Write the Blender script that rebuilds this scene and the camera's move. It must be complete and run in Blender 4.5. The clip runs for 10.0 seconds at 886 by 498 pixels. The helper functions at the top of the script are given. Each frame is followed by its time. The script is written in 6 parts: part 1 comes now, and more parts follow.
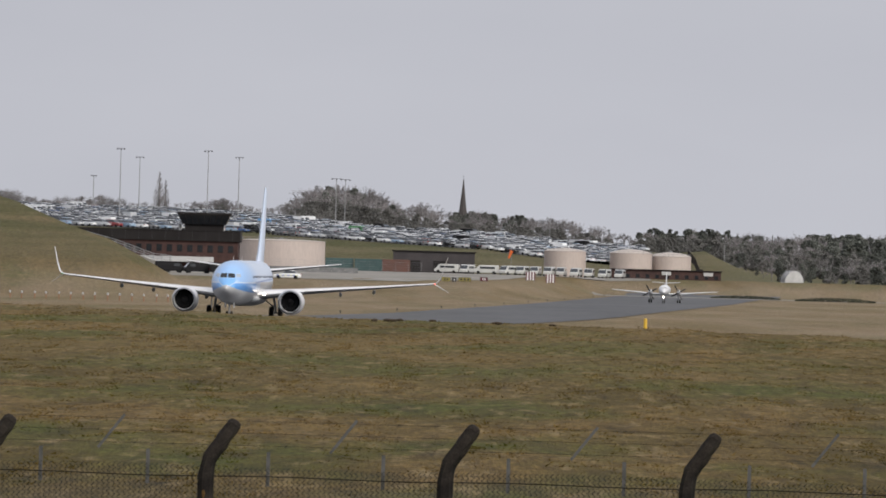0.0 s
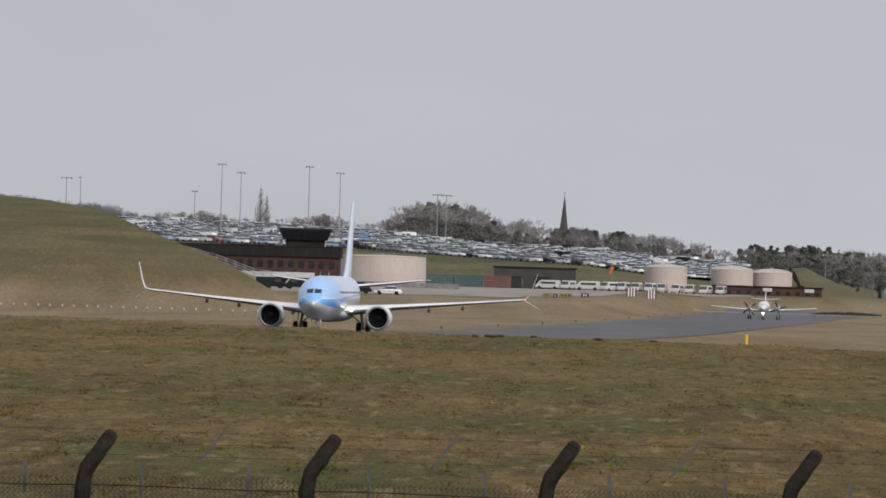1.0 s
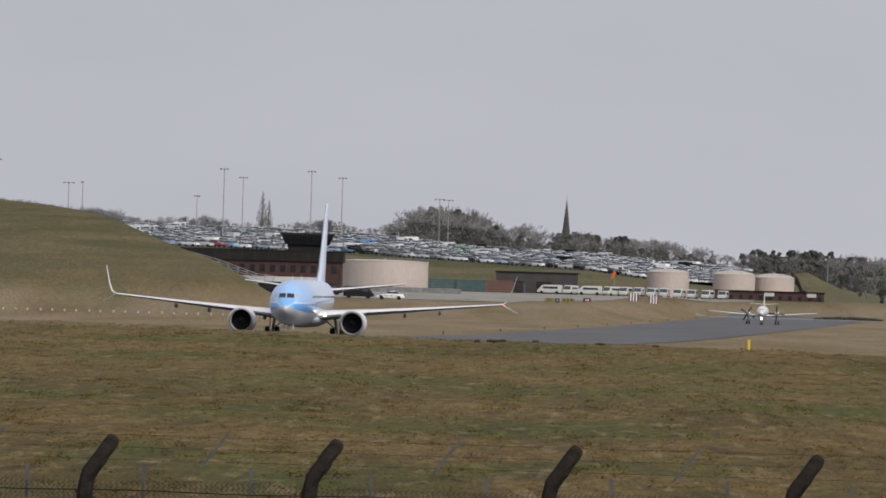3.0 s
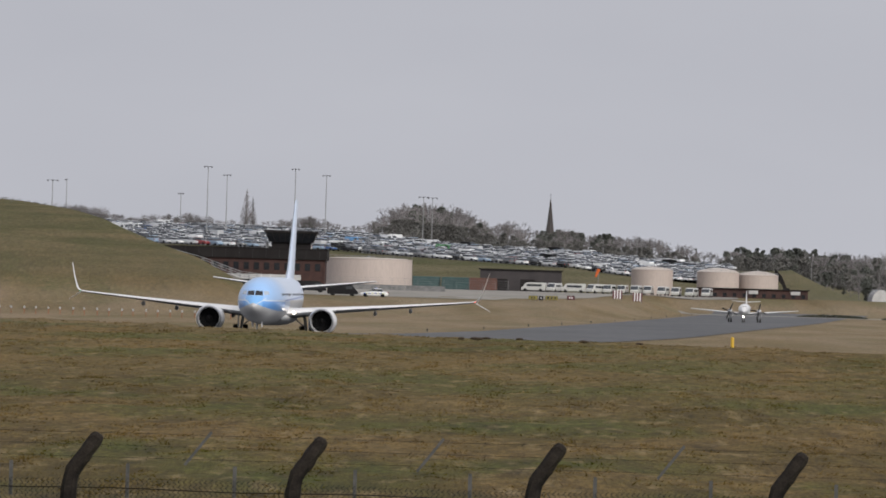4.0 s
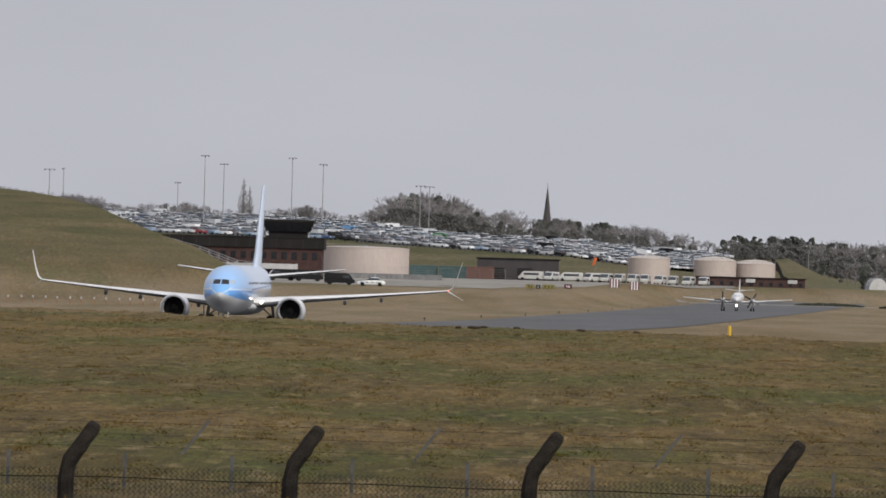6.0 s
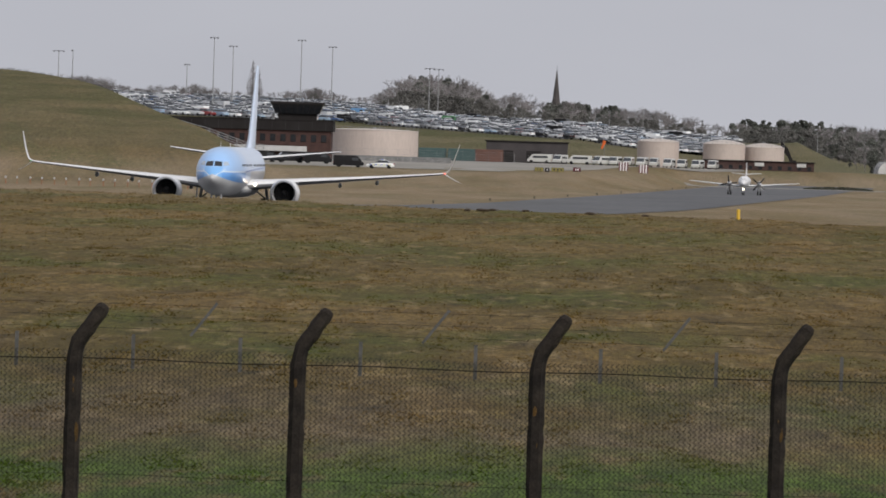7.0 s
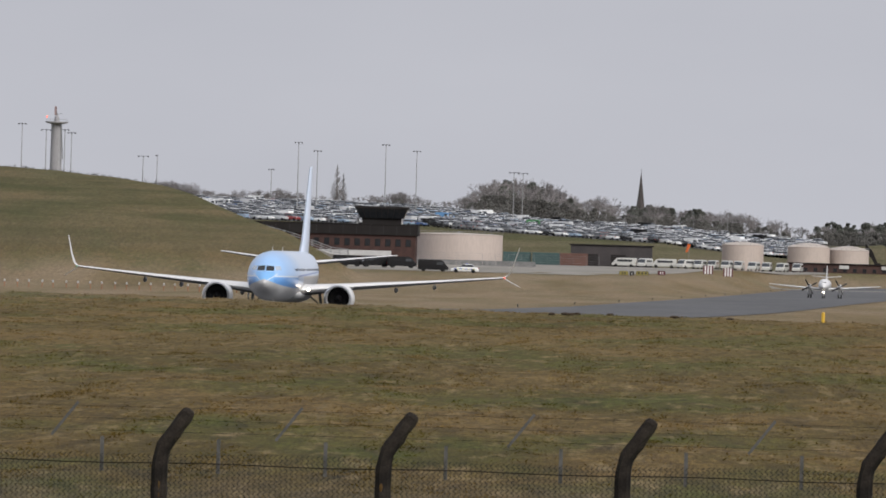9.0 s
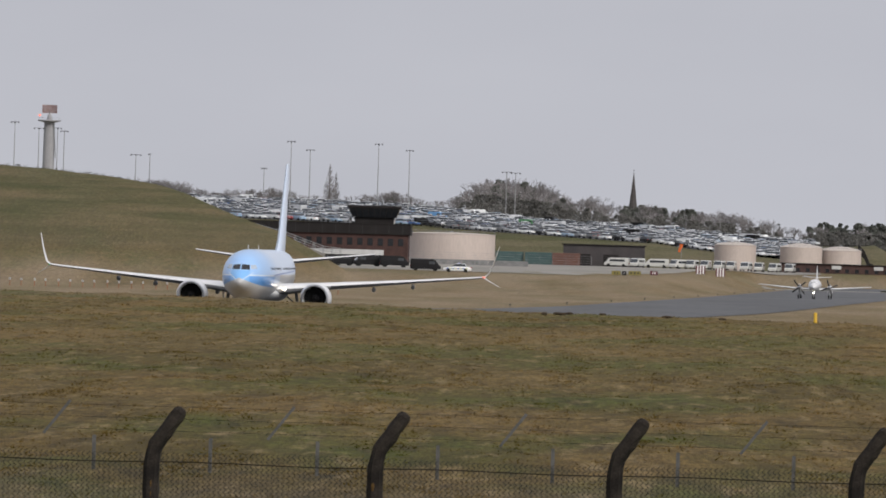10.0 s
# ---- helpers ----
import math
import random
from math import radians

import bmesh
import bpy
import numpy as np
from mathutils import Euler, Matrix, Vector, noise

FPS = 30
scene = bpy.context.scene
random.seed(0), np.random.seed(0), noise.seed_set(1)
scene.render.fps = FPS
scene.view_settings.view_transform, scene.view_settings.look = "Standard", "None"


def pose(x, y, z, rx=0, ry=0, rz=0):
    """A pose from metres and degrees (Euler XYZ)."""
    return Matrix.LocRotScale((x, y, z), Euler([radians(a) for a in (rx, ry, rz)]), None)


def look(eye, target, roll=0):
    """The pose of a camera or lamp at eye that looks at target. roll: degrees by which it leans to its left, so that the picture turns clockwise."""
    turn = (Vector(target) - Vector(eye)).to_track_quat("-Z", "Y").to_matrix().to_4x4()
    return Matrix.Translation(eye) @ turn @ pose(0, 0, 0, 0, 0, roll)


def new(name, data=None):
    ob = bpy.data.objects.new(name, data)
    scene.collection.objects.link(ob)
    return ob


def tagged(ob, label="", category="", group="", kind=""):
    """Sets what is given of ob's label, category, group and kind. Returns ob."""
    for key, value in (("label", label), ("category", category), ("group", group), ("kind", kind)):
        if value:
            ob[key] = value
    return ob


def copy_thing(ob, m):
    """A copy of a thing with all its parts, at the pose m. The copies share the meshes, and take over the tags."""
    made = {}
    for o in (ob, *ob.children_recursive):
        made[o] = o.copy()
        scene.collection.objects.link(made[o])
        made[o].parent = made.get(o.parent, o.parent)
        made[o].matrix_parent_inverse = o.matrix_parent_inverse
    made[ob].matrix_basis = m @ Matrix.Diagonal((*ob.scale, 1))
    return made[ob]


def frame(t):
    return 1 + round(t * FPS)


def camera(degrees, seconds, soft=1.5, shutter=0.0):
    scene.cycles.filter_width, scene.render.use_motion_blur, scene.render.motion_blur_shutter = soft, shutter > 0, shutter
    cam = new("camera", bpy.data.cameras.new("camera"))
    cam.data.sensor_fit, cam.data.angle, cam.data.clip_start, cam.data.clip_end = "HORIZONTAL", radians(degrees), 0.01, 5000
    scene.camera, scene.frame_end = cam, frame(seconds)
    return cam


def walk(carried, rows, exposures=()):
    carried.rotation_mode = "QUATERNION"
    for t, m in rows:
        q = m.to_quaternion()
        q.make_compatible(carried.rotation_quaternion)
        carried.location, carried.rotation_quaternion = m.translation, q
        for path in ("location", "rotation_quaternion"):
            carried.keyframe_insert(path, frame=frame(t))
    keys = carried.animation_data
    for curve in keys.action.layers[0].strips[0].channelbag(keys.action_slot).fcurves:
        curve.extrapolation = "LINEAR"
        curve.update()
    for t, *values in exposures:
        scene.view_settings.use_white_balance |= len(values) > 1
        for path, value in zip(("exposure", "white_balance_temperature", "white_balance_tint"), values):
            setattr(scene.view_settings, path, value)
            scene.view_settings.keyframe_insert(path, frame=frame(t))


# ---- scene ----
# The camera: a long lens on a spectators' mound, swung and tilted by hand
cam = camera(4.68, 10.0, soft=1.75)
walk(cam, [
    (0, pose(0, 0, 5.6, 90.074, -1.600, 0.106)),
    (0.5, pose(0, 0, 5.6, 90.120, -1.659, 0.438)),
    (1, pose(0, 0, 5.6, 90.143, -1.675, 0.640)),
    (1.5, pose(0, 0, 5.6, 90.180, -1.675, 0.712)),
    (2, pose(0, 0, 5.6, 90.165, -1.640, 0.681)),
    (2.5, pose(0, 0, 5.6, 90.168, -1.664, 0.685)),
    (4, pose(0, 0, 5.6, 90.158, -1.695, 0.566)),
    (4.5, pose(0, 0, 5.6, 90.122, -1.663, 0.542)),
    (5, pose(0, 0, 5.6, 90.112, -1.662, 0.519)),
    (6.5, pose(0, 0, 5.6, 90.070, -1.629, 0.566)),
    (7, pose(0, 0, 5.6, 89.478, -1.802, 0.598)),
    (7.5, pose(0, 0, 5.6, 89.232, -1.816, 0.586)),
    (8, pose(0, 0, 5.6, 89.804, -1.576, 0.809)),
    (8.5, pose(0, 0, 5.6, 89.944, -1.602, 0.967)),
    (9, pose(0, 0, 5.6, 90.015, -1.606, 1.045)),
    (9.5, pose(0, 0, 5.6, 90.039, -1.750, 1.037)),
    (10, pose(0, 0, 5.6, 90.013, -1.749, 1.005)),
], exposures=[(0, 0.02), (2, -0.08), (4.5, -0.07), (6.5, -0.06), (7, -0.10), (7.5, 0.03), (8.5, 0.10), (9, 0.0), (10, -0.02)])

# World, sun
world = bpy.data.worlds.new("overcast")
scene.world = world
world.use_nodes = True
wn, wl = world.node_tree.nodes, world.node_tree.links
wn.clear()
w_out = wn.new("ShaderNodeOutputWorld")
w_bg = wn.new("ShaderNodeBackground")
w_sky = wn.new("ShaderNodeTexSky")
w_sky.sky_type = "NISHITA"
w_sky.sun_disc = False
w_sky.sun_elevation, w_sky.sun_rotation = radians(38), radians(146)
w_sky.dust_density = 4.0
w_mul = wn.new("ShaderNodeVectorMath")
w_mul.operation = "SCALE"
w_mul.inputs[3].default_value = 0.085
# a closed cloud deck in front of the clear sky
w_co = wn.new("ShaderNodeTexCoord")
w_map = wn.new("ShaderNodeMapping")
w_map.inputs["Scale"].default_value = (1.0, 1.0, 3.0)
w_noise = wn.new("ShaderNodeTexNoise")
w_noise.inputs["Scale"].default_value = 9.0
w_noise.inputs["Detail"].default_value = 5.0
w_ramp = wn.new("ShaderNodeValToRGB")
w_ramp.color_ramp.elements[0].position = 0.3
w_ramp.color_ramp.elements[0].color = (0.520, 0.530, 0.588, 1)
w_ramp.color_ramp.elements[1].position = 0.7
w_ramp.color_ramp.elements[1].color = (0.592, 0.600, 0.655, 1)
w_mix = wn.new("ShaderNodeMix")
w_mix.data_type = "RGBA"
w_mix.inputs["Factor"].default_value = 0.92
wl.new(w_co.outputs["Generated"], w_map.inputs["Vector"])
wl.new(w_map.outputs[0], w_noise.inputs["Vector"])
wl.new(w_noise.outputs["Fac"], w_ramp.inputs[0])
wl.new(w_sky.outputs[0], w_mul.inputs[0])
wl.new(w_mul.outputs[0], w_mix.inputs["A"])
wl.new(w_ramp.outputs[0], w_mix.inputs["B"])
wl.new(w_mix.outputs["Result"], w_bg.inputs["Color"])
w_bg.inputs["Strength"].default_value = 1.0
wl.new(w_bg.outputs[0], w_out.inputs["Surface"])

sun_data = bpy.data.lights.new("sun", "SUN")
sun_data.energy, sun_data.angle, sun_data.color = 2.9, radians(32), (1.0, 0.95, 0.88)
sun = new("sun", sun_data)
sun.matrix_world = look((170, -250, 235), (0, 0, 0))


# Materials
def material(name, c1, c2=None, rough=0.7, metal=0.0, scale=3.0, stretch=(1, 1, 1), bump=0.0, fine=0.0, vary=0.0, coat=0.0, detail=6.0, lo=0.35, hi=0.65):
    """Two tones mixed by noise in the thing's own space, with a finer grain, relief and a change from piece to piece."""
    m = bpy.data.materials.new(name)
    m.use_nodes = True
    n, l = m.node_tree.nodes, m.node_tree.links
    b = n["Principled BSDF"]
    b.inputs["Roughness"].default_value = rough
    b.inputs["Metallic"].default_value = metal
    if rough >= 0.75:
        b.inputs["Specular IOR Level"].default_value = 0.2
    if coat:
        b.inputs["Coat Weight"].default_value = coat
        b.inputs["Coat Roughness"].default_value = 0.08
    c2 = c2 or tuple(v * 0.8 for v in c1)
    co = n.new("ShaderNodeTexCoord")
    mp = n.new("ShaderNodeMapping")
    mp.inputs["Scale"].default_value = stretch
    l.new(co.outputs["Object"], mp.inputs["Vector"])
    nz = n.new("ShaderNodeTexNoise")
    nz.inputs["Scale"].default_value = scale
    nz.inputs["Detail"].default_value = detail
    l.new(mp.outputs[0], nz.inputs["Vector"])
    rp = n.new("ShaderNodeValToRGB")
    rp.color_ramp.elements[0].position, rp.color_ramp.elements[1].position = lo, hi
    rp.color_ramp.elements[0].color, rp.color_ramp.elements[1].color = (*c2, 1), (*c1, 1)
    l.new(nz.outputs["Fac"], rp.inputs[0])
    out = rp.outputs[0]
    if fine:
        nf = n.new("ShaderNodeTexNoise")
        nf.inputs["Scale"].default_value = scale * 9
        nf.inputs["Detail"].default_value = 3.0
        l.new(mp.outputs[0], nf.inputs["Vector"])
        mr = n.new("ShaderNodeMapRange")
        mr.inputs[1].default_value, mr.inputs[2].default_value = 0.3, 0.7
        mr.inputs[3].default_value, mr.inputs[4].default_value = 1 - fine, 1 + fine
        l.new(nf.outputs["Fac"], mr.inputs[0])
        mu = n.new("ShaderNodeVectorMath")
        mu.operation = "SCALE"
        l.new(out, mu.inputs[0])
        l.new(mr.outputs[0], mu.inputs[3])
        out = mu.outputs[0]
    if vary:
        oi = n.new("ShaderNodeObjectInfo")
        mr = n.new("ShaderNodeMapRange")
        mr.inputs[3].default_value, mr.inputs[4].default_value = 1 - vary, 1 + vary
        l.new(oi.outputs["Random"], mr.inputs[0])
        mu = n.new("ShaderNodeVectorMath")
        mu.operation = "SCALE"
        l.new(out, mu.inputs[0])
        l.new(mr.outputs[0], mu.inputs[3])
        out = mu.outputs[0]
    l.new(out, b.inputs["Base Color"])
    if bump:
        bp = n.new("ShaderNodeBump")
        bp.inputs["Strength"].default_value = bump
        bp.inputs["Distance"].default_value = 0.05
        l.new(nz.outputs["Fac"], bp.inputs["Height"])
        l.new(bp.outputs[0], b.inputs["Normal"])
    return m


def glow(name, color, strength):
    m = bpy.data.materials.new(name)
    m.use_nodes = True
    b = m.node_tree.nodes["Principled BSDF"]
    b.inputs["Base Color"].default_value = (*color, 1)
    b.inputs["Emission Color"].default_value = (*color, 1)
    b.inputs["Emission Strength"].default_value = strength
    return m


def grass_material(name="winter_grass", blades=False):
    """Winter grass: straw, olive and green patches drawn out along the mowing, with a fine tufted grain."""
    m = bpy.data.materials.new(name)
    m.use_nodes = True
    n, l = m.node_tree.nodes, m.node_tree.links
    b = n["Principled BSDF"]
    b.inputs["Roughness"].default_value = 0.9
    b.inputs["Specular IOR Level"].default_value = 0.15
    co = n.new("ShaderNodeTexCoord")

    def field(scale, stretch, detail, lo, hi):
        mp = n.new("ShaderNodeMapping")
        mp.inputs["Scale"].default_value = stretch
        l.new(co.outputs["Object"], mp.inputs["Vector"])
        z = n.new("ShaderNodeTexNoise")
        z.inputs["Scale"].default_value, z.inputs["Detail"].default_value = scale, detail
        z.inputs["Roughness"].default_value = 0.6
        l.new(mp.outputs[0], z.inputs["Vector"])
        r = n.new("ShaderNodeMapRange")
        r.inputs[1].default_value, r.inputs[2].default_value = lo, hi
        l.new(z.outputs["Fac"], r.inputs[0])
        return r.outputs[0]

    def mixed(fac, a, c):
        x = n.new("ShaderNodeMix")
        x.data_type = "RGBA"
        l.new(fac, x.inputs["Factor"])
        for key, v in (("A", a), ("B", c)):
            if isinstance(v, tuple):
                x.inputs[key].default_value = (*v, 1)
            else:
                l.new(v, x.inputs[key])
        return x.outputs["Result"]

    tone = mixed(field(0.16, (1, 0.10, 1), 6, 0.42, 0.58), GRASS_STRAW, GRASS_OLIVE)
    tone = mixed(field(0.07, (1, 0.22, 1), 5, 0.48, 0.60), tone, GRASS_GREEN)
    dark = field(0.8, (1, 0.10, 1), 7, 0.54, 0.74)
    tone = mixed(dark, tone, GRASS_DARK)
    light = field(1.4, (1, 0.08, 2), 6, 0.54, 0.72)
    tone = mixed(light, tone, GRASS_PALE)
    # straw takes over away from the fence
    sep0 = n.new("ShaderNodeSeparateXYZ")
    l.new(co.outputs["Object"], sep0.inputs[0])
    faded = n.new("ShaderNodeMapRange")
    faded.inputs[1].default_value, faded.inputs[2].default_value = 190, 420
    faded.inputs[4].default_value = 0.45
    l.new(sep0.outputs["Y"], faded.inputs[0])
    patchy = n.new("ShaderNodeMath")
    patchy.operation = "MULTIPLY"
    l.new(faded.outputs[0], patchy.inputs[0])
    l.new(field(0.11, (1, 0.12, 1), 5, 0.25, 0.6), patchy.inputs[1])
    tone = mixed(patchy.outputs[0], tone, GRASS_FADED)
    # the verge round the pavement is drier, the strip by the fence greener
    sep = n.new("ShaderNodeSeparateXYZ")
    l.new(co.outputs["Object"], sep.inputs[0])
    dry = n.new("ShaderNodeMapRange")
    dry.inputs[1].default_value, dry.inputs[2].default_value = 690, 860
    l.new(sep.outputs["Y"], dry.inputs[0])
    dry2 = n.new("ShaderNodeMapRange")
    dry2.inputs[1].default_value, dry2.inputs[2].default_value = 4.6, 1.8
    l.new(sep.outputs["Z"], dry2.inputs[0])
    dm = n.new("ShaderNodeMath")
    dm.operation = "MULTIPLY"
    l.new(dry.outputs[0], dm.inputs[0])
    l.new(dry2.outputs[0], dm.inputs[1])
    dfar = n.new("ShaderNodeMapRange")
    dfar.inputs[1].default_value, dfar.inputs[2].default_value = 2440, 2360
    dfar.inputs[4].default_value = 0.7
    l.new(sep.outputs["Y"], dfar.inputs[0])
    dk = n.new("ShaderNodeMath")
    dk.operation = "MULTIPLY"
    l.new(dm.outputs[0], dk.inputs[0])
    l.new(dfar.outputs[0], dk.inputs[1])
    dn = n.new("ShaderNodeMath")
    dn.operation = "MULTIPLY"
    l.new(dk.outputs[0], dn.inputs[0])
    far_patch = n.new("ShaderNodeMapRange")
    far_patch.inputs[3].default_value, far_patch.inputs[4].default_value = 0.45, 1.15
    l.new(field(0.07, (1, 0.10, 1), 5, 0.35, 0.6), far_patch.inputs[0])
    l.new(far_patch.outputs[0], dn.inputs[1])
    tone = mixed(dn.outputs[0], tone, GRASS_DRY)
    bank = n.new("ShaderNodeMapRange")
    bank.inputs[1].default_value, bank.inputs[2].default_value = 2340, 2430
    bank.inputs[4].default_value = 0.75
    l.new(sep.outputs["Y"], bank.inputs[0])
    tone = mixed(bank.outputs[0], tone, GRASS_BANK)
    high = n.new("ShaderNodeMapRange")
    high.inputs[1].default_value, high.inputs[2].default_value = 2.8, 5.5
    high.inputs[4].default_value = 0.6
    l.new(sep.outputs["Z"], high.inputs[0])
    tone = mixed(high.outputs[0], tone, GRASS_MOUND)
    # worn level bands across the mound, greener towards its crest
    crest = n.new("ShaderNodeMapRange")
    crest.inputs[1].default_value, crest.inputs[2].default_value = 3.0, 10.0
    crest.inputs[4].default_value = 0.85
    l.new(sep.outputs["Z"], crest.inputs[0])
    terrace = n.new("ShaderNodeMath")
    terrace.operation = "MULTIPLY"
    l.new(crest.outputs[0], terrace.inputs[0])
    l.new(field(0.8, (0.06, 0.004, 1.0), 7, 0.40, 0.60), terrace.inputs[1])
    tone = mixed(terrace.outputs[0], tone, GRASS_TERRACE)
    # a bleached strip lies between the lush verge and the field
    pale_strip = n.new("ShaderNodeMapRange")
    pale_strip.inputs[1].default_value, pale_strip.inputs[2].default_value = 215, 165
    l.new(sep.outputs["Y"], pale_strip.inputs[0])
    bleached = n.new("ShaderNodeMath")
    bleached.operation = "MULTIPLY"
    l.new(pale_strip.outputs[0], bleached.inputs[0])
    l.new(field(0.5, (1, 0.10, 1), 6, 0.30, 0.62), bleached.inputs[1])
    tone = mixed(bleached.outputs[0], tone, GRASS_BLEACHED)
    gr = n.new("ShaderNodeMapRange")
    gr.inputs[1].default_value, gr.inputs[2].default_value = 164, 146
    l.new(sep.outputs["Y"], gr.inputs[0])
    gk = n.new("ShaderNodeMath")
    gk.operation = "MULTIPLY"
    l.new(gr.outputs[0], gk.inputs[0])
    l.new(field(0.7, (1, 0.12, 1), 5, 0.36, 0.5), gk.inputs[1])
    tone = mixed(gk.outputs[0], tone, GRASS_LUSH)
    grain = field(9.0, (1, 0.12, 1), 4, 0.3, 0.7)
    gm = n.new("ShaderNodeMapRange")
    gm.inputs[3].default_value, gm.inputs[4].default_value = 0.6, 1.4
    l.new(grain, gm.inputs[0])
    mu = n.new("ShaderNodeVectorMath")
    mu.operation = "SCALE"
    l.new(tone, mu.inputs[0])
    l.new(gm.outputs[0], mu.inputs[3])
    mid = field(2.6, (1, 0.10, 1), 5, 0.32, 0.68)
    mm = n.new("ShaderNodeMapRange")
    mm.inputs[3].default_value, mm.inputs[4].default_value = 0.68, 1.36
    l.new(mid, mm.inputs[0])
    calm = n.new("ShaderNodeMapRange")
    calm.inputs[1].default_value, calm.inputs[2].default_value = 850, 1350
    calm.inputs[4].default_value = 0.4
    l.new(sep.outputs["Y"], calm.inputs[0])
    even = n.new("ShaderNodeMix")
    even.inputs["B"].default_value = 1.0
    l.new(calm.outputs[0], even.inputs["Factor"])
    l.new(mm.outputs[0], even.inputs["A"])
    mv = n.new("ShaderNodeVectorMath")
    mv.operation = "SCALE"
    l.new(mu.outputs[0], mv.inputs[0])
    l.new(even.outputs["Result"], mv.inputs[3])
    if blades:
        g = n.new("ShaderNodeNewGeometry")
        br = n.new("ShaderNodeMapRange")
        br.inputs[3].default_value, br.inputs[4].default_value = 0.8, 1.7
        l.new(g.outputs["Random Per Island"], br.inputs[0])
        bs = n.new("ShaderNodeVectorMath")
        bs.operation = "SCALE"
        l.new(tone, bs.inputs[0])
        l.new(br.outputs[0], bs.inputs[3])
        l.new(bs.outputs[0], b.inputs["Base Color"])
        # light passes through thin blades
        thin = n.new("ShaderNodeBsdfTranslucent")
        l.new(bs.outputs[0], thin.inputs["Color"])
        both = n.new("ShaderNodeMixShader")
        both.inputs[0].default_value = 0.5
        l.new(b.outputs[0], both.inputs[1])
        l.new(thin.outputs[0], both.inputs[2])
        l.new(both.outputs[0], n["Material Output"].inputs["Surface"])
        return m
    l.new(mv.outputs[0], b.inputs["Base Color"])
    bp = n.new("ShaderNodeBump")
    bp.inputs["Strength"].default_value, bp.inputs["Distance"].default_value = 0.7, 0.14
    l.new(grain, bp.inputs["Height"])
    l.new(bp.outputs[0], b.inputs["Normal"])
    return m


GRASS_STRAW, GRASS_OLIVE, GRASS_GREEN = (0.134, 0.088, 0.029), (0.072, 0.053, 0.012), (0.047, 0.062, 0.008)
GRASS_DARK, GRASS_PALE, GRASS_DRY, GRASS_LUSH = (0.024, 0.019, 0.007), (0.21, 0.155, 0.078), (0.262, 0.204, 0.138), (0.052, 0.082, 0.012)
GRASS_FADED, GRASS_BANK = (0.172, 0.123, 0.049), (0.100, 0.104, 0.062)
GRASS_MOUND = (0.136, 0.112, 0.066)
GRASS_TERRACE, GRASS_BLEACHED = (0.056, 0.062, 0.022), (0.130, 0.098, 0.058)
M_GRASS = grass_material()
M_ASPHALT = material("taxiway_asphalt", (0.108, 0.110, 0.116), (0.086, 0.088, 0.092), 0.8, scale=0.08, stretch=(1, 0.15, 1), fine=0.12)
M_APRON = material("pale_concrete", (0.27, 0.255, 0.23), (0.21, 0.20, 0.18), 0.85, scale=0.06, stretch=(1, 0.2, 1), fine=0.1)
M_LINE = material("yellow_line_paint", (0.45, 0.33, 0.05), rough=0.7, scale=1)
M_WHITE = material("white_aircraft_paint", (0.72, 0.72, 0.73), (0.66, 0.66, 0.67), 0.3, scale=0.6, coat=0.3)
M_GREYPAINT = material("light_grey_aircraft_paint", (0.42, 0.43, 0.45), (0.36, 0.37, 0.39), 0.35, scale=0.7)
M_METAL = material("bare_metal", (0.55, 0.55, 0.57), (0.45, 0.45, 0.47), 0.3, 0.9, scale=2)
M_DARK = material("dark_intake", (0.008, 0.008, 0.009), (0.012, 0.012, 0.013), 0.9, scale=3)
M_RUBBER = material("black_rubber", (0.015, 0.015, 0.016), rough=0.8, scale=5)
M_GLASS = material("dark_glazing", (0.012, 0.014, 0.017), (0.02, 0.022, 0.026), 0.08, scale=2)
M_BLUE = material("tail_blue_paint", (0.58, 0.66, 0.80), (0.54, 0.63, 0.78), 0.3, scale=0.5, coat=0.3)
M_CONCRETE = material("weathered_concrete", (0.026, 0.021, 0.017), (0.011, 0.009, 0.008), 0.9, scale=6, bump=0.6, fine=0.3, vary=0.15)
M_LICHEN = material("orange_lichen", (0.085, 0.048, 0.014), (0.045, 0.028, 0.012), 0.9, scale=20, bump=0.5)
M_WIRE = material("galvanised_wire", (0.022, 0.019, 0.016), (0.012, 0.011, 0.01), 0.8, 0.0, scale=8)
M_STEEL = material("galvanised_steel", (0.30, 0.31, 0.32), (0.22, 0.23, 0.24), 0.5, 0.5, scale=3, fine=0.1)
M_BRICK = material("red_brown_brick", (0.078, 0.044, 0.039), (0.052, 0.031, 0.028), 0.9, scale=0.8, fine=0.2, vary=0.1)
M_FASCIA = material("dark_fascia_cladding", (0.019, 0.017, 0.017), (0.014, 0.012, 0.012), 0.8, scale=0.5, fine=0.1)
M_TANK = material("cream_tank_paint", (0.47, 0.40, 0.365), (0.435, 0.37, 0.338), 0.6, scale=0.35, stretch=(1, 1, 0.25), fine=0.06)
M_TANKTOP = material("pale_tank_roof", (0.46, 0.41, 0.375), (0.42, 0.37, 0.335), 0.6, scale=0.3, fine=0.08)
M_STONE = material("dark_spire_stone", (0.09, 0.08, 0.08), (0.06, 0.055, 0.055), 0.9, scale=0.7, fine=0.2)
M_YELLOW = material("yellow_plastic", (0.62, 0.40, 0.03), (0.55, 0.34, 0.03), 0.5, scale=2)
M_RED = material("red_paint", (0.50, 0.05, 0.05), (0.4, 0.04, 0.04), 0.5, scale=2)
M_BLACK = material("black_paint", (0.014, 0.014, 0.016), (0.02, 0.02, 0.022), 0.4, scale=2)
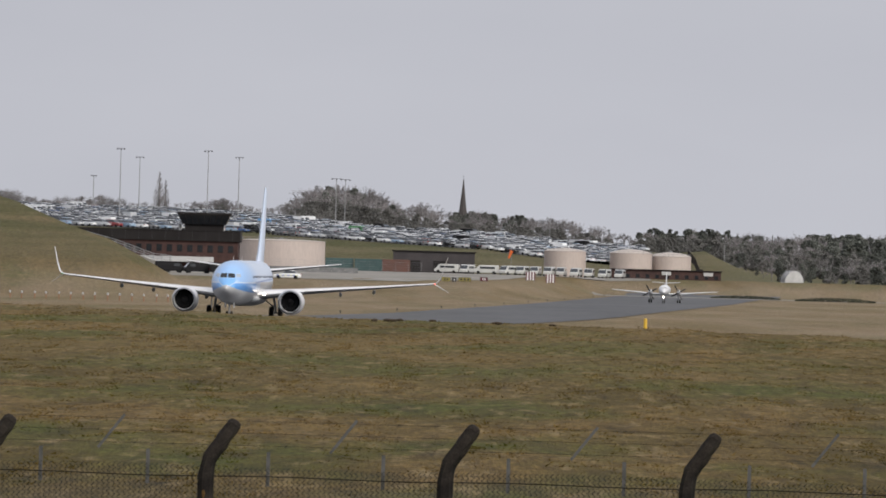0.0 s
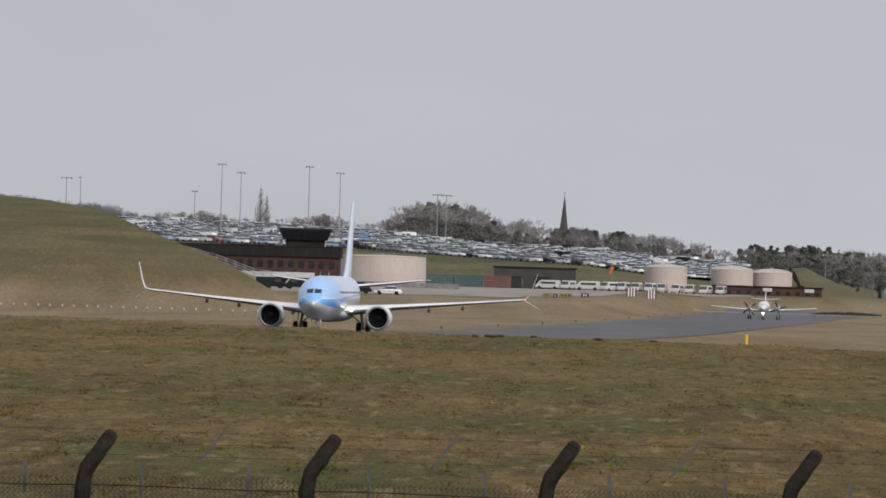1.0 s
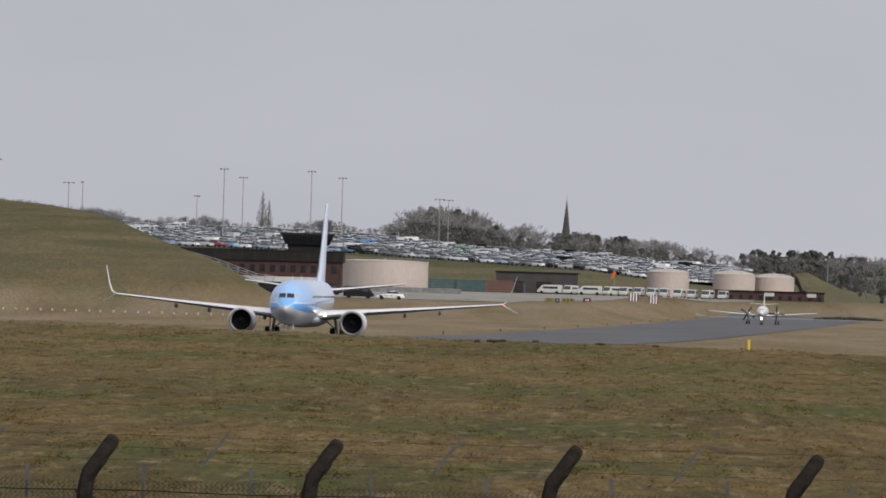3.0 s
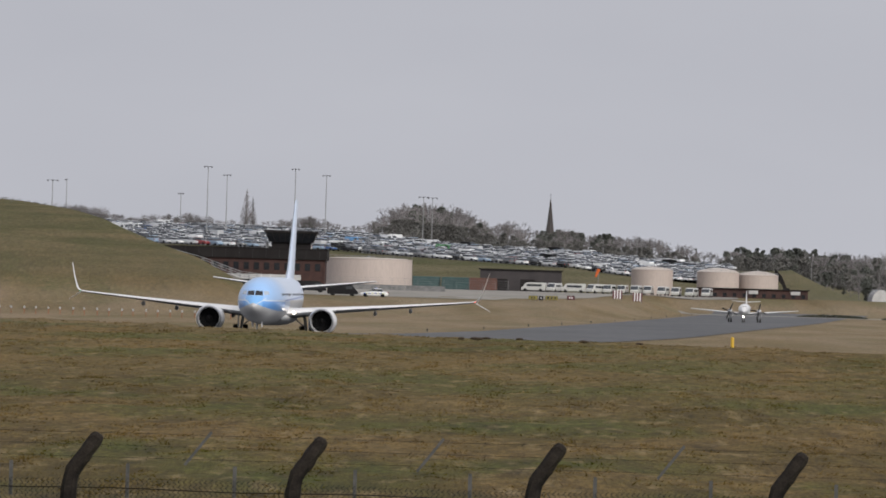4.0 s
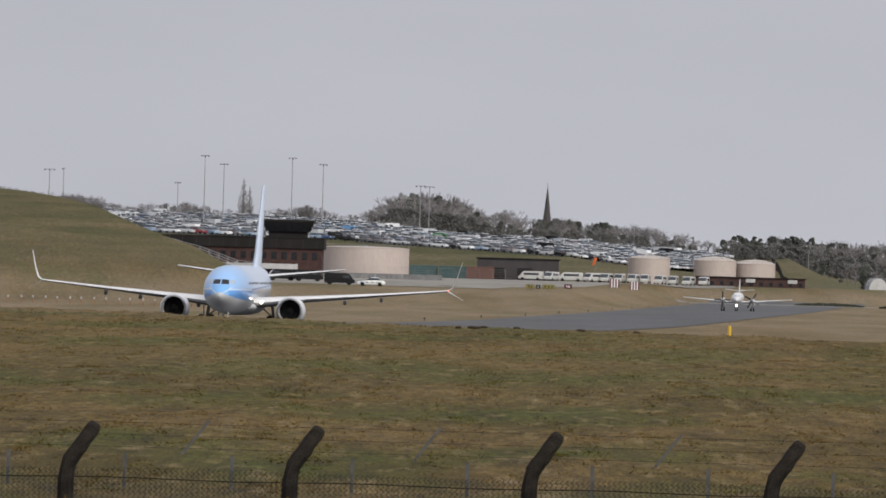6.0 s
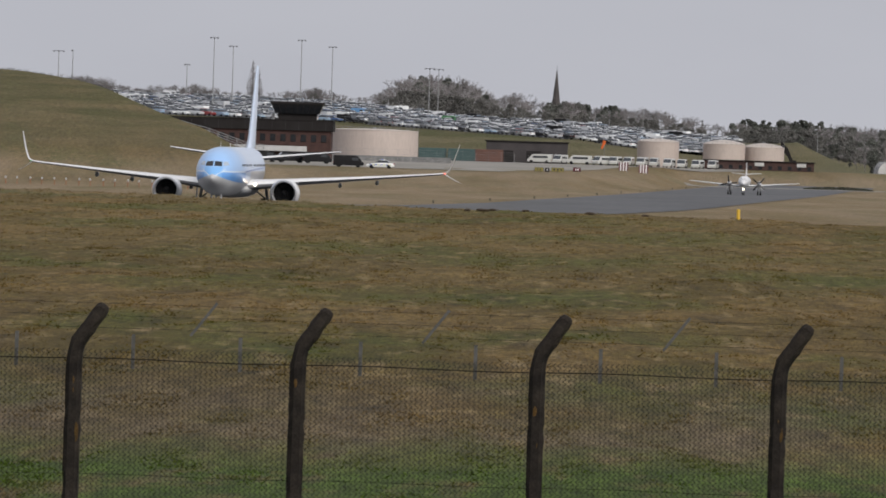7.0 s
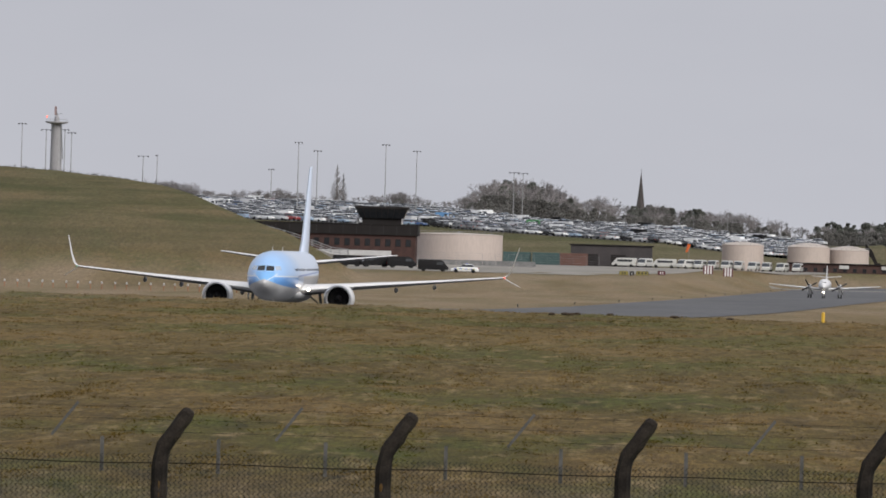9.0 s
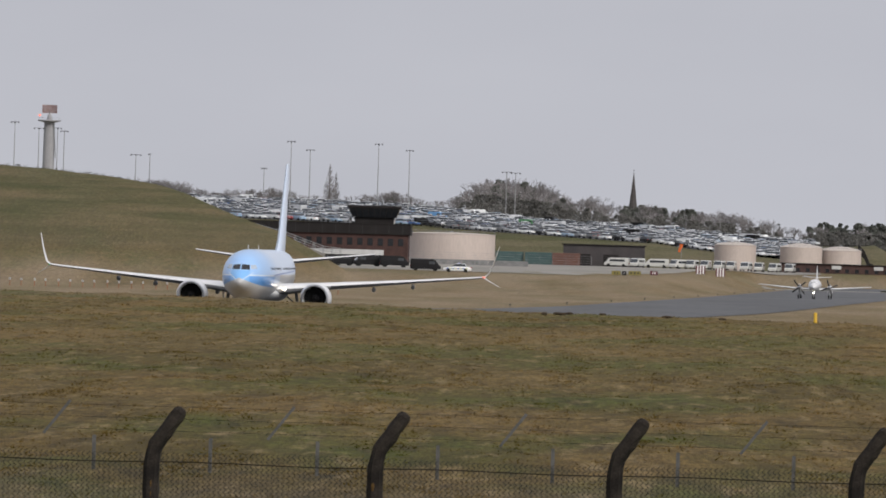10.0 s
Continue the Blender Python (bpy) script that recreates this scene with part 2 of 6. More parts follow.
M_ORANGE = material("orange_fabric", (0.75, 0.16, 0.03), (0.6, 0.12, 0.03), 0.7, scale=3)


# Building blocks
def link(name, bm, mat, parent=None, label="", smooth=False, recalc=True):
    if recalc:
        bmesh.ops.recalc_face_normals(bm, faces=bm.faces)
    me = bpy.data.meshes.new(name)
    bm.to_mesh(me)
    bm.free()
    if smooth:
        me.shade_smooth()
        me.set_sharp_from_angle(angle=radians(40))
    for mm in (mat if isinstance(mat, (list, tuple)) else [mat]):
        me.materials.append(mm)
    ob = new(name, me)
    if parent:
        ob.parent = parent
    if label:
        ob["label"] = label
    return ob


def part(name, bm, mat, parent, label="", smooth=False):
    return link(name, bm, mat, parent, label, smooth)


def thing(name, m, label, category, group="", kind=""):
    ob = new(name)
    ob.empty_display_size = 0.2
    ob.matrix_basis = m
    return tagged(ob, label, category, group, kind)


def box(bm, c, s, m=None, bevel=0.0):
    made = bmesh.ops.create_cube(bm, size=1.0, matrix=Matrix.Translation(c) @ Matrix.Diagonal((*s, 1)))
    if bevel:
        edges = list({e for v in made["verts"] for e in v.link_edges})
        got = bmesh.ops.bevel(bm, geom=edges, offset=bevel, segments=1, affect="EDGES")
        vs = list({v for f in got["faces"] for v in f.verts} | {v for v in made["verts"] if v.is_valid})
    else:
        vs = made["verts"]
    if m is not None:
        bmesh.ops.transform(bm, matrix=m, verts=vs)
    return bm


def rod(bm, a, b, r1, r2=None, n=8, cap=True):
    a, b = Vector(a), Vector(b)
    r2 = r1 if r2 is None else r2
    d = b - a
    q = d.to_track_quat("Z", "Y").to_matrix()
    rings = []
    for p, r in ((a, r1), (b, r2)):
        rings.append([bm.verts.new(p + q @ Vector((r * math.cos(k * math.tau / n), r * math.sin(k * math.tau / n), 0))) for k in range(n)])
    for k in range(n):
        bm.faces.new((rings[0][k], rings[0][(k + 1) % n], rings[1][(k + 1) % n], rings[1][k]))
    if cap:
        bm.faces.new(rings[0][::-1])
        bm.faces.new(rings[1])
    return bm


def tube(bm, pts, r, n=4):
    """One continuous round bar through the points."""
    pts = [Vector(p) for p in pts]
    rings = []
    for k, p in enumerate(pts):
        d = (pts[min(k + 1, len(pts) - 1)] - pts[max(k - 1, 0)]).normalized()
        a = d.cross(Vector((0.1, 0.2, 1))).normalized()
        b = d.cross(a)
        rings.append([p + r * (a * math.cos(j * math.tau / n) + b * math.sin(j * math.tau / n)) for j in range(n)])
    return loft(bm, rings)


def loft(bm, rings, cap=True):
    vs = [[bm.verts.new(p) for p in ring] for ring in rings]
    n = len(vs[0])
    for a, b in zip(vs, vs[1:]):
        for k in range(n):
            bm.faces.new((a[k], a[(k + 1) % n], b[(k + 1) % n], b[k]))
    if cap:
        bm.faces.new(vs[0][::-1])
        bm.faces.new(vs[-1])
    return bm


def turned(bm, profile, n=24, axis="z", m=None, closed=False):
    """A turned body from (radius, along) pairs, about z or y."""
    rings = []
    for r, h in profile:
        ring = []
        for k in range(n):
            a = k * math.tau / n
            p = Vector((r * math.cos(a), r * math.sin(a), h)) if axis == "z" else Vector((r * math.cos(a), h, r * math.sin(a)))
            ring.append(m @ p if m is not None else p)
        rings.append(ring)
    return loft(bm, rings + rings[:1], False) if closed else loft(bm, rings)


def aerofoil(chord, thick, n=7):
    """Points of a symmetric section from the leading edge back: (back, up)."""
    up = []
    for k in range(n + 1):
        t = (k / n) ** 1.6
        y = 5 * thick * (0.2969 * math.sqrt(t) - 0.126 * t - 0.3516 * t * t + 0.2843 * t ** 3 - 0.1015 * t ** 4)
        up.append((t * chord, y))
    return up + [(a, -b) for a, b in up[-2:0:-1]]


# The lie of the land
def ease(a, b, v):
    t = np.clip((v - a) / (b - a), 0, 1)
    return t * t * (3 - 2 * t)


def land(x, y):
    """Height of the ground above the taxiway."""
    x, y = np.asarray(x, float), np.asarray(y, float)
    yc = np.minimum(680 - 2.6 * (x - 3.5), 775)
    zc = np.interp(x, [-40, -16, -5, 11, 30], [1.90, 1.78, 1.79, 1.93, 1.9])
    field = 1.15 + (zc - 1.15) * np.clip((y - 60) / (yc - 60), 0, 1) ** 1.0
    z = field * (1 - ease(yc, yc + 65, y))
    z = z + 2.75 * (1 - ease(6, 60, y))
    # rise to the apron beside the taxiway, and behind its far end
    edge = np.interp(y, [850, 1078, 1287, 1574, 1814, 2023, 2240, 2500], [-34, -14.7, -2.8, 9.9, 19, 26.7, 34, 40])
    off = ease(-3, -15, x - edge)
    z = z + off * (2.6 * ease(1480, 1880, y) + 0.8 * ease(1900, 2200, y)) + (1 - off) * 3.4 * ease(2215, 2320, y)
    # the grassed mound
    mound = np.interp(x, [-130, -97, -88, -80, -73, -67, -61, -54, -49, -45, -40], [17.4, 16.7, 16.2, 15.5, 14.6, 13.0, 10.2, 8.0, 5.4, 3.0, 0])
    ramp = np.clip((y - 1385) / 242, 0, 1)
    ramp = np.where(ramp < 1, 0.35 * ramp + 0.65 * ease(0, 1, ramp), 1) * (1 - ease(1640, 1770, y))
    z = np.maximum(z, mound * ramp)
    # car park terrace and the hill behind it
    zb = np.interp(x, [-99, -51, 4.4, 17.4, 34, 45, 51, 55.5, 65.5, 73], [12, 11.3, 8.9, 7.5, 6.2, 7.0, 9.4, 10.0, 5.2, 2.7])
    zt = np.interp(x, [-120, -80, -56, -25, 5, 28, 41, 60, 90], [17.4, 17.2, 16.5, 13.8, 12.9, 11.2, 10.6, 9.5, 4.0])
    t = np.clip((y - 2500) / 410, 0, 1)
    hill = zb + (zt - zb) * t
    e = ease(2425, 2495, y)
    z = z * (1 - e) + hill * e
    z = z + ease(3000, 4500, y) * 6
    return z


def up(x, y):
    return float(land(x, y))


def steps(*runs):
    out = []
    for a, b, d in runs:
        out += list(np.arange(a, b, d))
    return np.array(out + [runs[-1][1]], float)


def sheet(name, xs, ys, mat, lift=0.0, rough=0.0):
    X, Y = np.meshgrid(xs, ys)
    Z = land(X, Y) + lift
    if rough:
        for (i, j), _ in np.ndenumerate(Z):
            if 60 < Y[i, j] < 800:
                Z[i, j] += rough * noise.noise((X[i, j] * 0.5, Y[i, j] * 0.05, 0)) + rough * 0.5 * noise.noise((X[i, j] * 1.7, Y[i, j] * 0.11, 5))
            elif 1380 < Y[i, j] < 1900 and Z[i, j] > 2.5:
                Z[i, j] += 0.22 * noise.noise((X[i, j] * 0.15, Y[i, j] * 0.03, 9))
    nx, ny = len(xs), len(ys)
    co = np.stack([X, Y, Z], -1).reshape(-1, 3)
    idx = np.arange(nx * ny).reshape(ny, nx)
    f = np.stack([idx[:-1, :-1], idx[:-1, 1:], idx[1:, 1:], idx[1:, :-1]], -1).reshape(-1, 4)
    me = bpy.data.meshes.new(name)
    me.from_pydata(co.tolist(), [], f.tolist())
    me.shade_smooth()
    me.materials.append(mat)
    return new(name, me)


def ribbon(name, left, right, mat, lift, n=160):
    """A paved strip between two edges given as (x, y) pairs, laid on the land."""
    ly, ry = [p[1] for p in left], [p[1] for p in right]
    y0, y1 = max(ly[0], ry[0]), min(ly[-1], ry[-1])
    bm = bmesh.new()
    rows = []
    for y in np.linspace(y0, y1, n):
        a = float(np.interp(y, ly, [p[0] for p in left]))
        b = float(np.interp(y, ry, [p[0] for p in right]))
        rows.append([bm.verts.new((a + (b - a) * k / 8, y, up(a + (b - a) * k / 8, y) + lift)) for k in range(9)])
    for p, q in zip(rows, rows[1:]):
        for k in range(8):
            bm.faces.new((p[k], p[k + 1], q[k + 1], q[k]))
    return link(name, bm, mat, smooth=True)


ground = sheet("ground", steps((-1400, -160, 80), (-160, -60, 4), (-60, 60, 1.5), (60, 120, 4), (120, 1400, 80)),
               steps((-150, 60, 15), (60, 800, 2.5), (800, 1380, 20), (1380, 1900, 8), (1900, 2600, 12), (2600, 4950, 50)), M_GRASS, rough=0.16)
tagged(ground, "rough winter grass field of straw and olive tones with a mound", "ground", kind="structure")
taxiway = ribbon("taxiway", [(-42, 835), (-34, 950), (-24, 1030), (-14.7, 1078), (-7.5, 1177), (-2.8, 1287), (2.9, 1412), (9.9, 1574), (19, 1814), (26.7, 2023), (34, 2240)],
                 [(-12, 835), (-1, 950), (6.8, 1044), (13.1, 1132), (18, 1225), (27, 1424), (36.5, 1618), (45, 1800), (61, 2194), (66, 2240)], M_ASPHALT, 0.05)
link_bm = bmesh.new()
link_rows = []
for lx in np.linspace(26, 160, 60):
    ly = 2135 + (lx - 26) * 0.22
    link_rows.append([link_bm.verts.new((lx, ly + d, up(lx, ly + d) + 0.06)) for d in (0, 18, 36, 54)])
for p, q in zip(link_rows, link_rows[1:]):
    for k in range(3):
        link_bm.faces.new((p[k], q[k], q[k + 1], p[k + 1]))
tagged(link("taxiway_link", link_bm, M_APRON, smooth=True), "pale concrete link taxiway crossing the far grass", "taxiway", kind="structure")
tagged(taxiway, "dark grey asphalt taxiway curving through dry grass", "taxiway", kind="structure")
apron = ribbon("apron", [(-48, 1800), (-80, 1990), (-80, 2335)], [(-9, 1800), (8, 2010), (13, 2130), (18, 2240), (24, 2285), (40, 2296), (40, 2335)], M_APRON, 0.06, 60)
tagged(apron, "pale concrete apron road below the car park", "apron", kind="structure")


# The airliner: nose at y = 0, tail towards -y, wheels on z = 0
BODY = [(0, 2.72, 0.03, 0.03), (0.12, 2.73, 0.27, 0.27), (0.4, 2.76, 0.52, 0.50), (0.9, 2.82, 0.83, 0.78), (1.6, 2.92, 1.13, 1.10), (2.4, 3.05, 1.38, 1.43),
        (3.2, 3.14, 1.56, 1.68), (4.2, 3.2, 1.70, 1.84), (5.6, 3.25, 1.82, 1.96), (7.5, 3.26, 1.88, 2.0), (16, 3.26, 1.88, 2.0), (25, 3.28, 1.88, 1.98), (28, 3.42, 1.78, 1.83),
        (31, 3.68, 1.5, 1.55), (34, 4.0, 1.12, 1.18), (37, 4.3, 0.66, 0.72), (39, 4.5, 0.3, 0.36), (39.5, 4.55, 0.12, 0.16)]


def body_at(d):
    ds = [r[0] for r in BODY]
    return tuple(float(np.interp(d, ds, [r[k] for r in BODY])) for k in (1, 2, 3))


def on_body(x, z, grow=1.004):
    """The station at which the front of the body reaches (x, z)."""
    lo, hi = 0.0, 9.0
    for _ in range(40):
        d = (lo + hi) / 2
        zc, w, h = body_at(d)
        if (x / (w * grow)) ** 2 + ((z - zc) / (h * grow)) ** 2 > 1:
            lo = d
        else:
            hi = d
    return Vector((x, -hi + 0.012, z))


def nose_patch(corners, n=4):
    """A pane on the nose from four front-view corners."""
    bm = bmesh.new()
    c = [Vector(p) for p in corners]
    g = []
    for i in range(n + 1):
        row = []
        for j in range(n + 1):
            a, b = c[0].lerp(c[1], i / n), c[3].lerp(c[2], i / n)
            p = a.lerp(b, j / n)
            row.append(bm.verts.new(on_body(p.x, p.y)))
        g.append(row)
    for i in range(n):
        for j in range(n):
            bm.faces.new((g[i][j], g[i + 1][j], g[i + 1][j + 1], g[i][j + 1]))
    return bm


def livery_material():
    """Pale blue upper body, white swoosh, grey belly, laid out in the airliner's own space."""
    m = bpy.data.materials.new("blue_and_white_livery")
    m.use_nodes = True
    n, l = m.node_tree.nodes, m.node_tree.links
    b = n["Principled BSDF"]
    b.inputs["Roughness"].default_value = 0.28
    b.inputs["Coat Weight"].default_value = 0.35
    co = n.new("ShaderNodeTexCoord")
    sp = n.new("ShaderNodeSeparateXYZ")
    l.new(co.outputs["Object"], sp.inputs[0])

    def calc(op, a, c=0.0, e=None):
        x = n.new("ShaderNodeMath")
        x.operation = op
        for k, v in enumerate((a, c) if e is None else (a, c, e)):
            if isinstance(v, (int, float)):
                x.inputs[k].default_value = v
            else:
                l.new(v, x.inputs[k])
        return x.outputs[0]

    def mixed(fac, a, c):
        x = n.new("ShaderNodeMix")
        x.data_type = "RGBA"
        l.new(fac, x.inputs["Factor"])
        for key, v in (("A", a), ("B", c)):
            if isinstance(v, tuple):
                x.inputs[key].default_value = (*v, 1)
            else:
                l.new(v, x.inputs[key])
        return x.outputs["Result"]

    X, Yb, Z = calc("ABSOLUTE", sp.outputs["X"]), calc("MULTIPLY", sp.outputs["Y"], -1.0), sp.outputs["Z"]
    # grey radome, with its downward shade painted in towards the nose
    chin_shade = n.new("ShaderNodeMapRange")
    chin_shade.inputs[1].default_value, chin_shade.inputs[2].default_value = 0.9, 2.6
    l.new(Yb, chin_shade.inputs[0])
    light = mixed(chin_shade.outputs[0], (0.44, 0.445, 0.46), (0.68, 0.685, 0.70))
    # the white underside rises to a point over the radome
    belly = calc("MAXIMUM", calc("SUBTRACT", 3.06, calc("MULTIPLY", X, 0.40)), 2.35)
    upper = calc("GREATER_THAN", Z, belly)
    back = n.new("ShaderNodeMapRange")
    back.inputs[1].default_value, back.inputs[2].default_value = 6.0, 13.0
    l.new(Yb, back.inputs[0])
    nz = n.new("ShaderNodeTexNoise")
    nz.inputs["Scale"].default_value = 0.7
    l.new(co.outputs["Object"], nz.inputs["Vector"])
    sky_blue = mixed(nz.outputs["Fac"], (0.29, 0.49, 0.82), (0.33, 0.53, 0.84))
    pale = mixed(nz.outputs["Fac"], (0.50, 0.60, 0.77), (0.56, 0.64, 0.78))
    tone = mixed(upper, light, mixed(back.outputs[0], sky_blue, pale))
    # deeper blue below the windscreen and in the wedge behind the radome
    brow = calc("MULTIPLY", calc("LESS_THAN", X, 0.72), calc("LESS_THAN", Z, 3.64))
    wedge = calc("MULTIPLY", calc("LESS_THAN", Z, 3.22), calc("LESS_THAN", Yb, 9.5))
    deep = calc("MULTIPLY", upper, calc("MAXIMUM", brow, wedge))
    deep = calc("MULTIPLY", deep, calc("LESS_THAN", Yb, 9.5))
    tone = mixed(deep, tone, (0.20, 0.44, 0.80))
    tone = mixed(calc("MULTIPLY", deep, calc("GREATER_THAN", X, 0.72)), tone, (0.115, 0.33, 0.74))
    # white line that sweeps up from the radome and runs back above the wedge
    sweep = calc("ABSOLUTE", calc("SUBTRACT", Z, calc("ADD", 3.0, calc("MULTIPLY", calc("SUBTRACT", X, 0.35), 0.75))))
    rising = calc("MULTIPLY", calc("LESS_THAN", sweep, 0.04), calc("MULTIPLY", calc("GREATER_THAN", X, 0.25), calc("LESS_THAN", X, 0.95)))
    rising = calc("MULTIPLY", rising, calc("LESS_THAN", Yb, 4.0))
    tone = mixed(rising, tone, (0.58, 0.69, 0.84))
    trail = calc("MULTIPLY", calc("LESS_THAN", calc("ABSOLUTE", calc("SUBTRACT", Z, 3.26)), 0.05), calc("MULTIPLY", calc("GREATER_THAN", X, 0.7), calc("LESS_THAN", Yb, 9.5)))
    tone = mixed(trail, tone, (0.62, 0.70, 0.82))
    # grey rear underbody with a dark edge
    rear = calc("MULTIPLY", calc("GREATER_THAN", Yb, 14.0), calc("LESS_THAN", Z, 3.35))
    tone = mixed(rear, tone, (0.50, 0.50, 0.51))
    edge = calc("MULTIPLY", calc("GREATER_THAN", Yb, 9.0), calc("LESS_THAN", calc("ABSOLUTE", calc("SUBTRACT", Z, calc("ADD", 3.1, calc("MULTIPLY", Yb, 0.02)))), 0.06))
    tone = mixed(edge, tone, (0.08, 0.16, 0.42))
    l.new(tone, b.inputs["Base Color"])
    return m


M_LIVERY = livery_material()
M_FAIRING_UNDERSHADE = material("fairing_paint_and_underside_shade", (0.16, 0.165, 0.175), (0.13, 0.135, 0.14), 0.5, scale=2)


def wing(bm, sections):
    """sections: (x, station of the leading edge, z, chord, thickness ratio)."""
    rings = []
    for x, d, z, c, t in sections:
        rings.append([(x, -d - a, z + b * c) for a, b in [(p, q) for p, q in aerofoil(c, t)]])
    return loft(bm, [[Vector((p[0], p[1], p[2])) for p in r] for r in rings])


def plate(bm, sections):
    """An upright surface: (z, x, station of the leading edge, chord, thickness)."""
    rings = []
    for z, x, d, c, t in sections:
        rings.append([Vector((x + b * c, -d - a, z)) for a, b in aerofoil(c, t)])
    return loft(bm, rings)


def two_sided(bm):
    """Give the underside the second material, grey with its shade painted in, behind a white leading edge."""
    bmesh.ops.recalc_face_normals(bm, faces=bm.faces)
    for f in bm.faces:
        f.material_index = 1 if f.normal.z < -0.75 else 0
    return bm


def wheel(bm, x, d, r, w):
    return turned(bm, [(r * 0.55, -w / 2), (r * 0.93, -w / 2), (r, -w * 0.3), (r, w * 0.3), (r * 0.93, w / 2), (r * 0.55, w / 2)], 18, "z",
                  Matrix.Translation((x, -d, r)) @ Matrix.Rotation(math.pi / 2, 4, "Y"))


def make_airliner():
    root = thing("airliner", pose(0, 0, 0), "light blue and white twin-engined airliner taxiing on the taxiway", "aeroplane")
    bm = bmesh.new()
    n = 36
    stations = sorted({r[0] for r in BODY} | {0.05, 0.25, 0.6, 1.2, 2.0, 2.8, 3.7, 10, 13, 20, 22.5})
    rings = []
    for d in stations:
        zc, w, h = body_at(d)
        rings.append([Vector((w * math.cos(k * math.tau / n), -d, zc + h * math.sin(k * math.tau / n))) for k in range(n)])
    loft(bm, rings)
    body = part("fuselage", bm, M_LIVERY, root, "pale blue fuselage with a white swoosh and grey belly", True)
    for s in (1, -1):
        for c in ([(0.05, 3.70), (0.68, 3.70), (0.62, 4.06), (0.05, 4.10)], [(0.76, 3.72), (1.16, 3.78), (1.04, 4.06), (0.70, 4.06)]):
            part("cockpit_window", nose_patch([(s * x, z, 0) for x, z in c]), M_GLASS if c[0][0] < 0.5 else M_SIDEGLASS, body)
        bm = bmesh.new()
        wing(bm, [(s * 1.2, 14.0, 2.15, 7.8, 0.13), (s * 1.95, 14.5, 2.22, 7.2, 0.125), (s * 5.6, 16.6, 2.58, 4.9, 0.115), (s * 11.5, 19.5, 3.08, 3.0, 0.105), (s * 16.6, 22.0, 3.53, 1.75, 0.10), (s * 17.15, 22.3, 3.6, 1.6, 0.10)])
        wg = part("wing", two_sided(bm), [M_WHITE, M_FAIRING_UNDERSHADE], root, "swept wing, white above, grey with painted shade below", True)
        bm = bmesh.new()
        wing(bm, [(s * 17.1, 22.3, 3.58, 1.6, 0.09), (s * 17.45, 22.6, 3.85, 1.35, 0.08), (s * 17.75, 23.2, 4.6, 1.05, 0.07), (s * 18.15, 24.4, 6.05, 0.5, 0.07)])
        part("winglet", bm, M_WHITE, wg, "", True)
        bm = bmesh.new()
        wing(bm, [(s * 17.1, 22.5, 3.56, 1.3, 0.09), (s * 17.6, 23.1, 3.25, 0.9, 0.08), (s * 18.3, 23.9, 2.85, 0.4, 0.08)])
        part("lower_winglet", bm, M_WHITE, wg, "", True)
        part("navigation_light", box(bmesh.new(), (s * 17.15, -22.28, 3.6), (0.16, 0.10, 0.09), None, 0.02), M_REDLENS if s < 0 else M_NAVGREEN, wg)
        if s < 0:
            bm = bmesh.new()
            turned(bm, [(0.02, 0.05), (0.12, 0.03), (0.12, -0.06), (0.02, -0.07)], 12, "y", Matrix.Translation((s * 2.2, -14.45, 2.24)))
            part("root_lamp", bm, M_LANDING, wg, "lit lamp in the wing root")
        for x, z in ((3.6, 2.1), (8.6, 2.6), (11.6, 2.9)):
            bm = bmesh.new()
            le = float(np.interp(x, [1.95, 5.6, 11.5, 16.6], [14.5, 16.6, 19.5, 22.0]))
            ch = float(np.interp(x, [1.95, 5.6, 11.5, 16.6], [7.2, 4.9, 3.0, 1.75]))
            turned(bm, [(0.02, -1.2), (0.14, -0.8), (0.2, 0.0), (0.16, 1.0), (0.03, 1.7)], 10, "y", Matrix.Translation((s * x, -le - ch * 0.75, z - 0.22)) @ Matrix.Rotation(math.pi, 4, "Z") @ Matrix.Diagonal((0.6, 1, 1.1, 1)))
            part("flap_fairing", bm, M_FAIRING_UNDERSHADE, wg, "grey flap track fairing", True)
        # engine
        ex, ez = s * 4.83, 1.62
        at = Matrix.Translation((ex, -11.2, ez)) @ Matrix.Rotation(math.pi, 4, "Z")
        bm = bmesh.new()
        turned(bm, [(0.93, 0.02), (0.98, -0.0), (1.06, 0.10), (1.15, 0.5), (1.19, 1.2), (1.17, 2.2), (1.02, 3.3), (0.86, 3.9), (0.82, 3.9), (0.9, 2.0), (0.9, 1.0), (0.9, 0.3)], 32, "y", at, True)
        eng = part("engine_nacelle", bm, M_WHITE, root, "white engine nacelle", True)
        bm = bmesh.new()
        turned(bm, [(0.90, 0.12), (0.93, 0.03), (0.98, -0.03), (1.04, 0.03), (1.075, 0.14), (1.065, 0.15), (0.91, 0.15)], 32, "y", at, True)
        part("intake_lip", bm, M_METAL, eng, "bare metal intake lip", True)
        bm = bmesh.new()
        turned(bm, [(0.02, 1.05), (0.91, 1.06), (0.91, 1.1), (0.02, 1.1)], 28, "y", at)
        part("fan_disc", bm, M_DARK, eng)
        for k in range(18):
            r = at @ Matrix.Rotation(k * math.tau / 18, 4, "Y")
            part("fan_blade", box(bmesh.new(), (0.58, 0.95, 0), (0.62, 0.16, 0.03), r @ Matrix.Rotation(0.5, 4, "X")), M_FAN, eng)
        bm = bmesh.new()
        turned(bm, [(0.01, 0.55), (0.12, 0.65), (0.24, 0.85), (0.28, 1.04), (0.02, 1.05)], 18, "y", at)
        part("spinner", bm, M_DARK, eng, "", True)
        bm = bmesh.new()
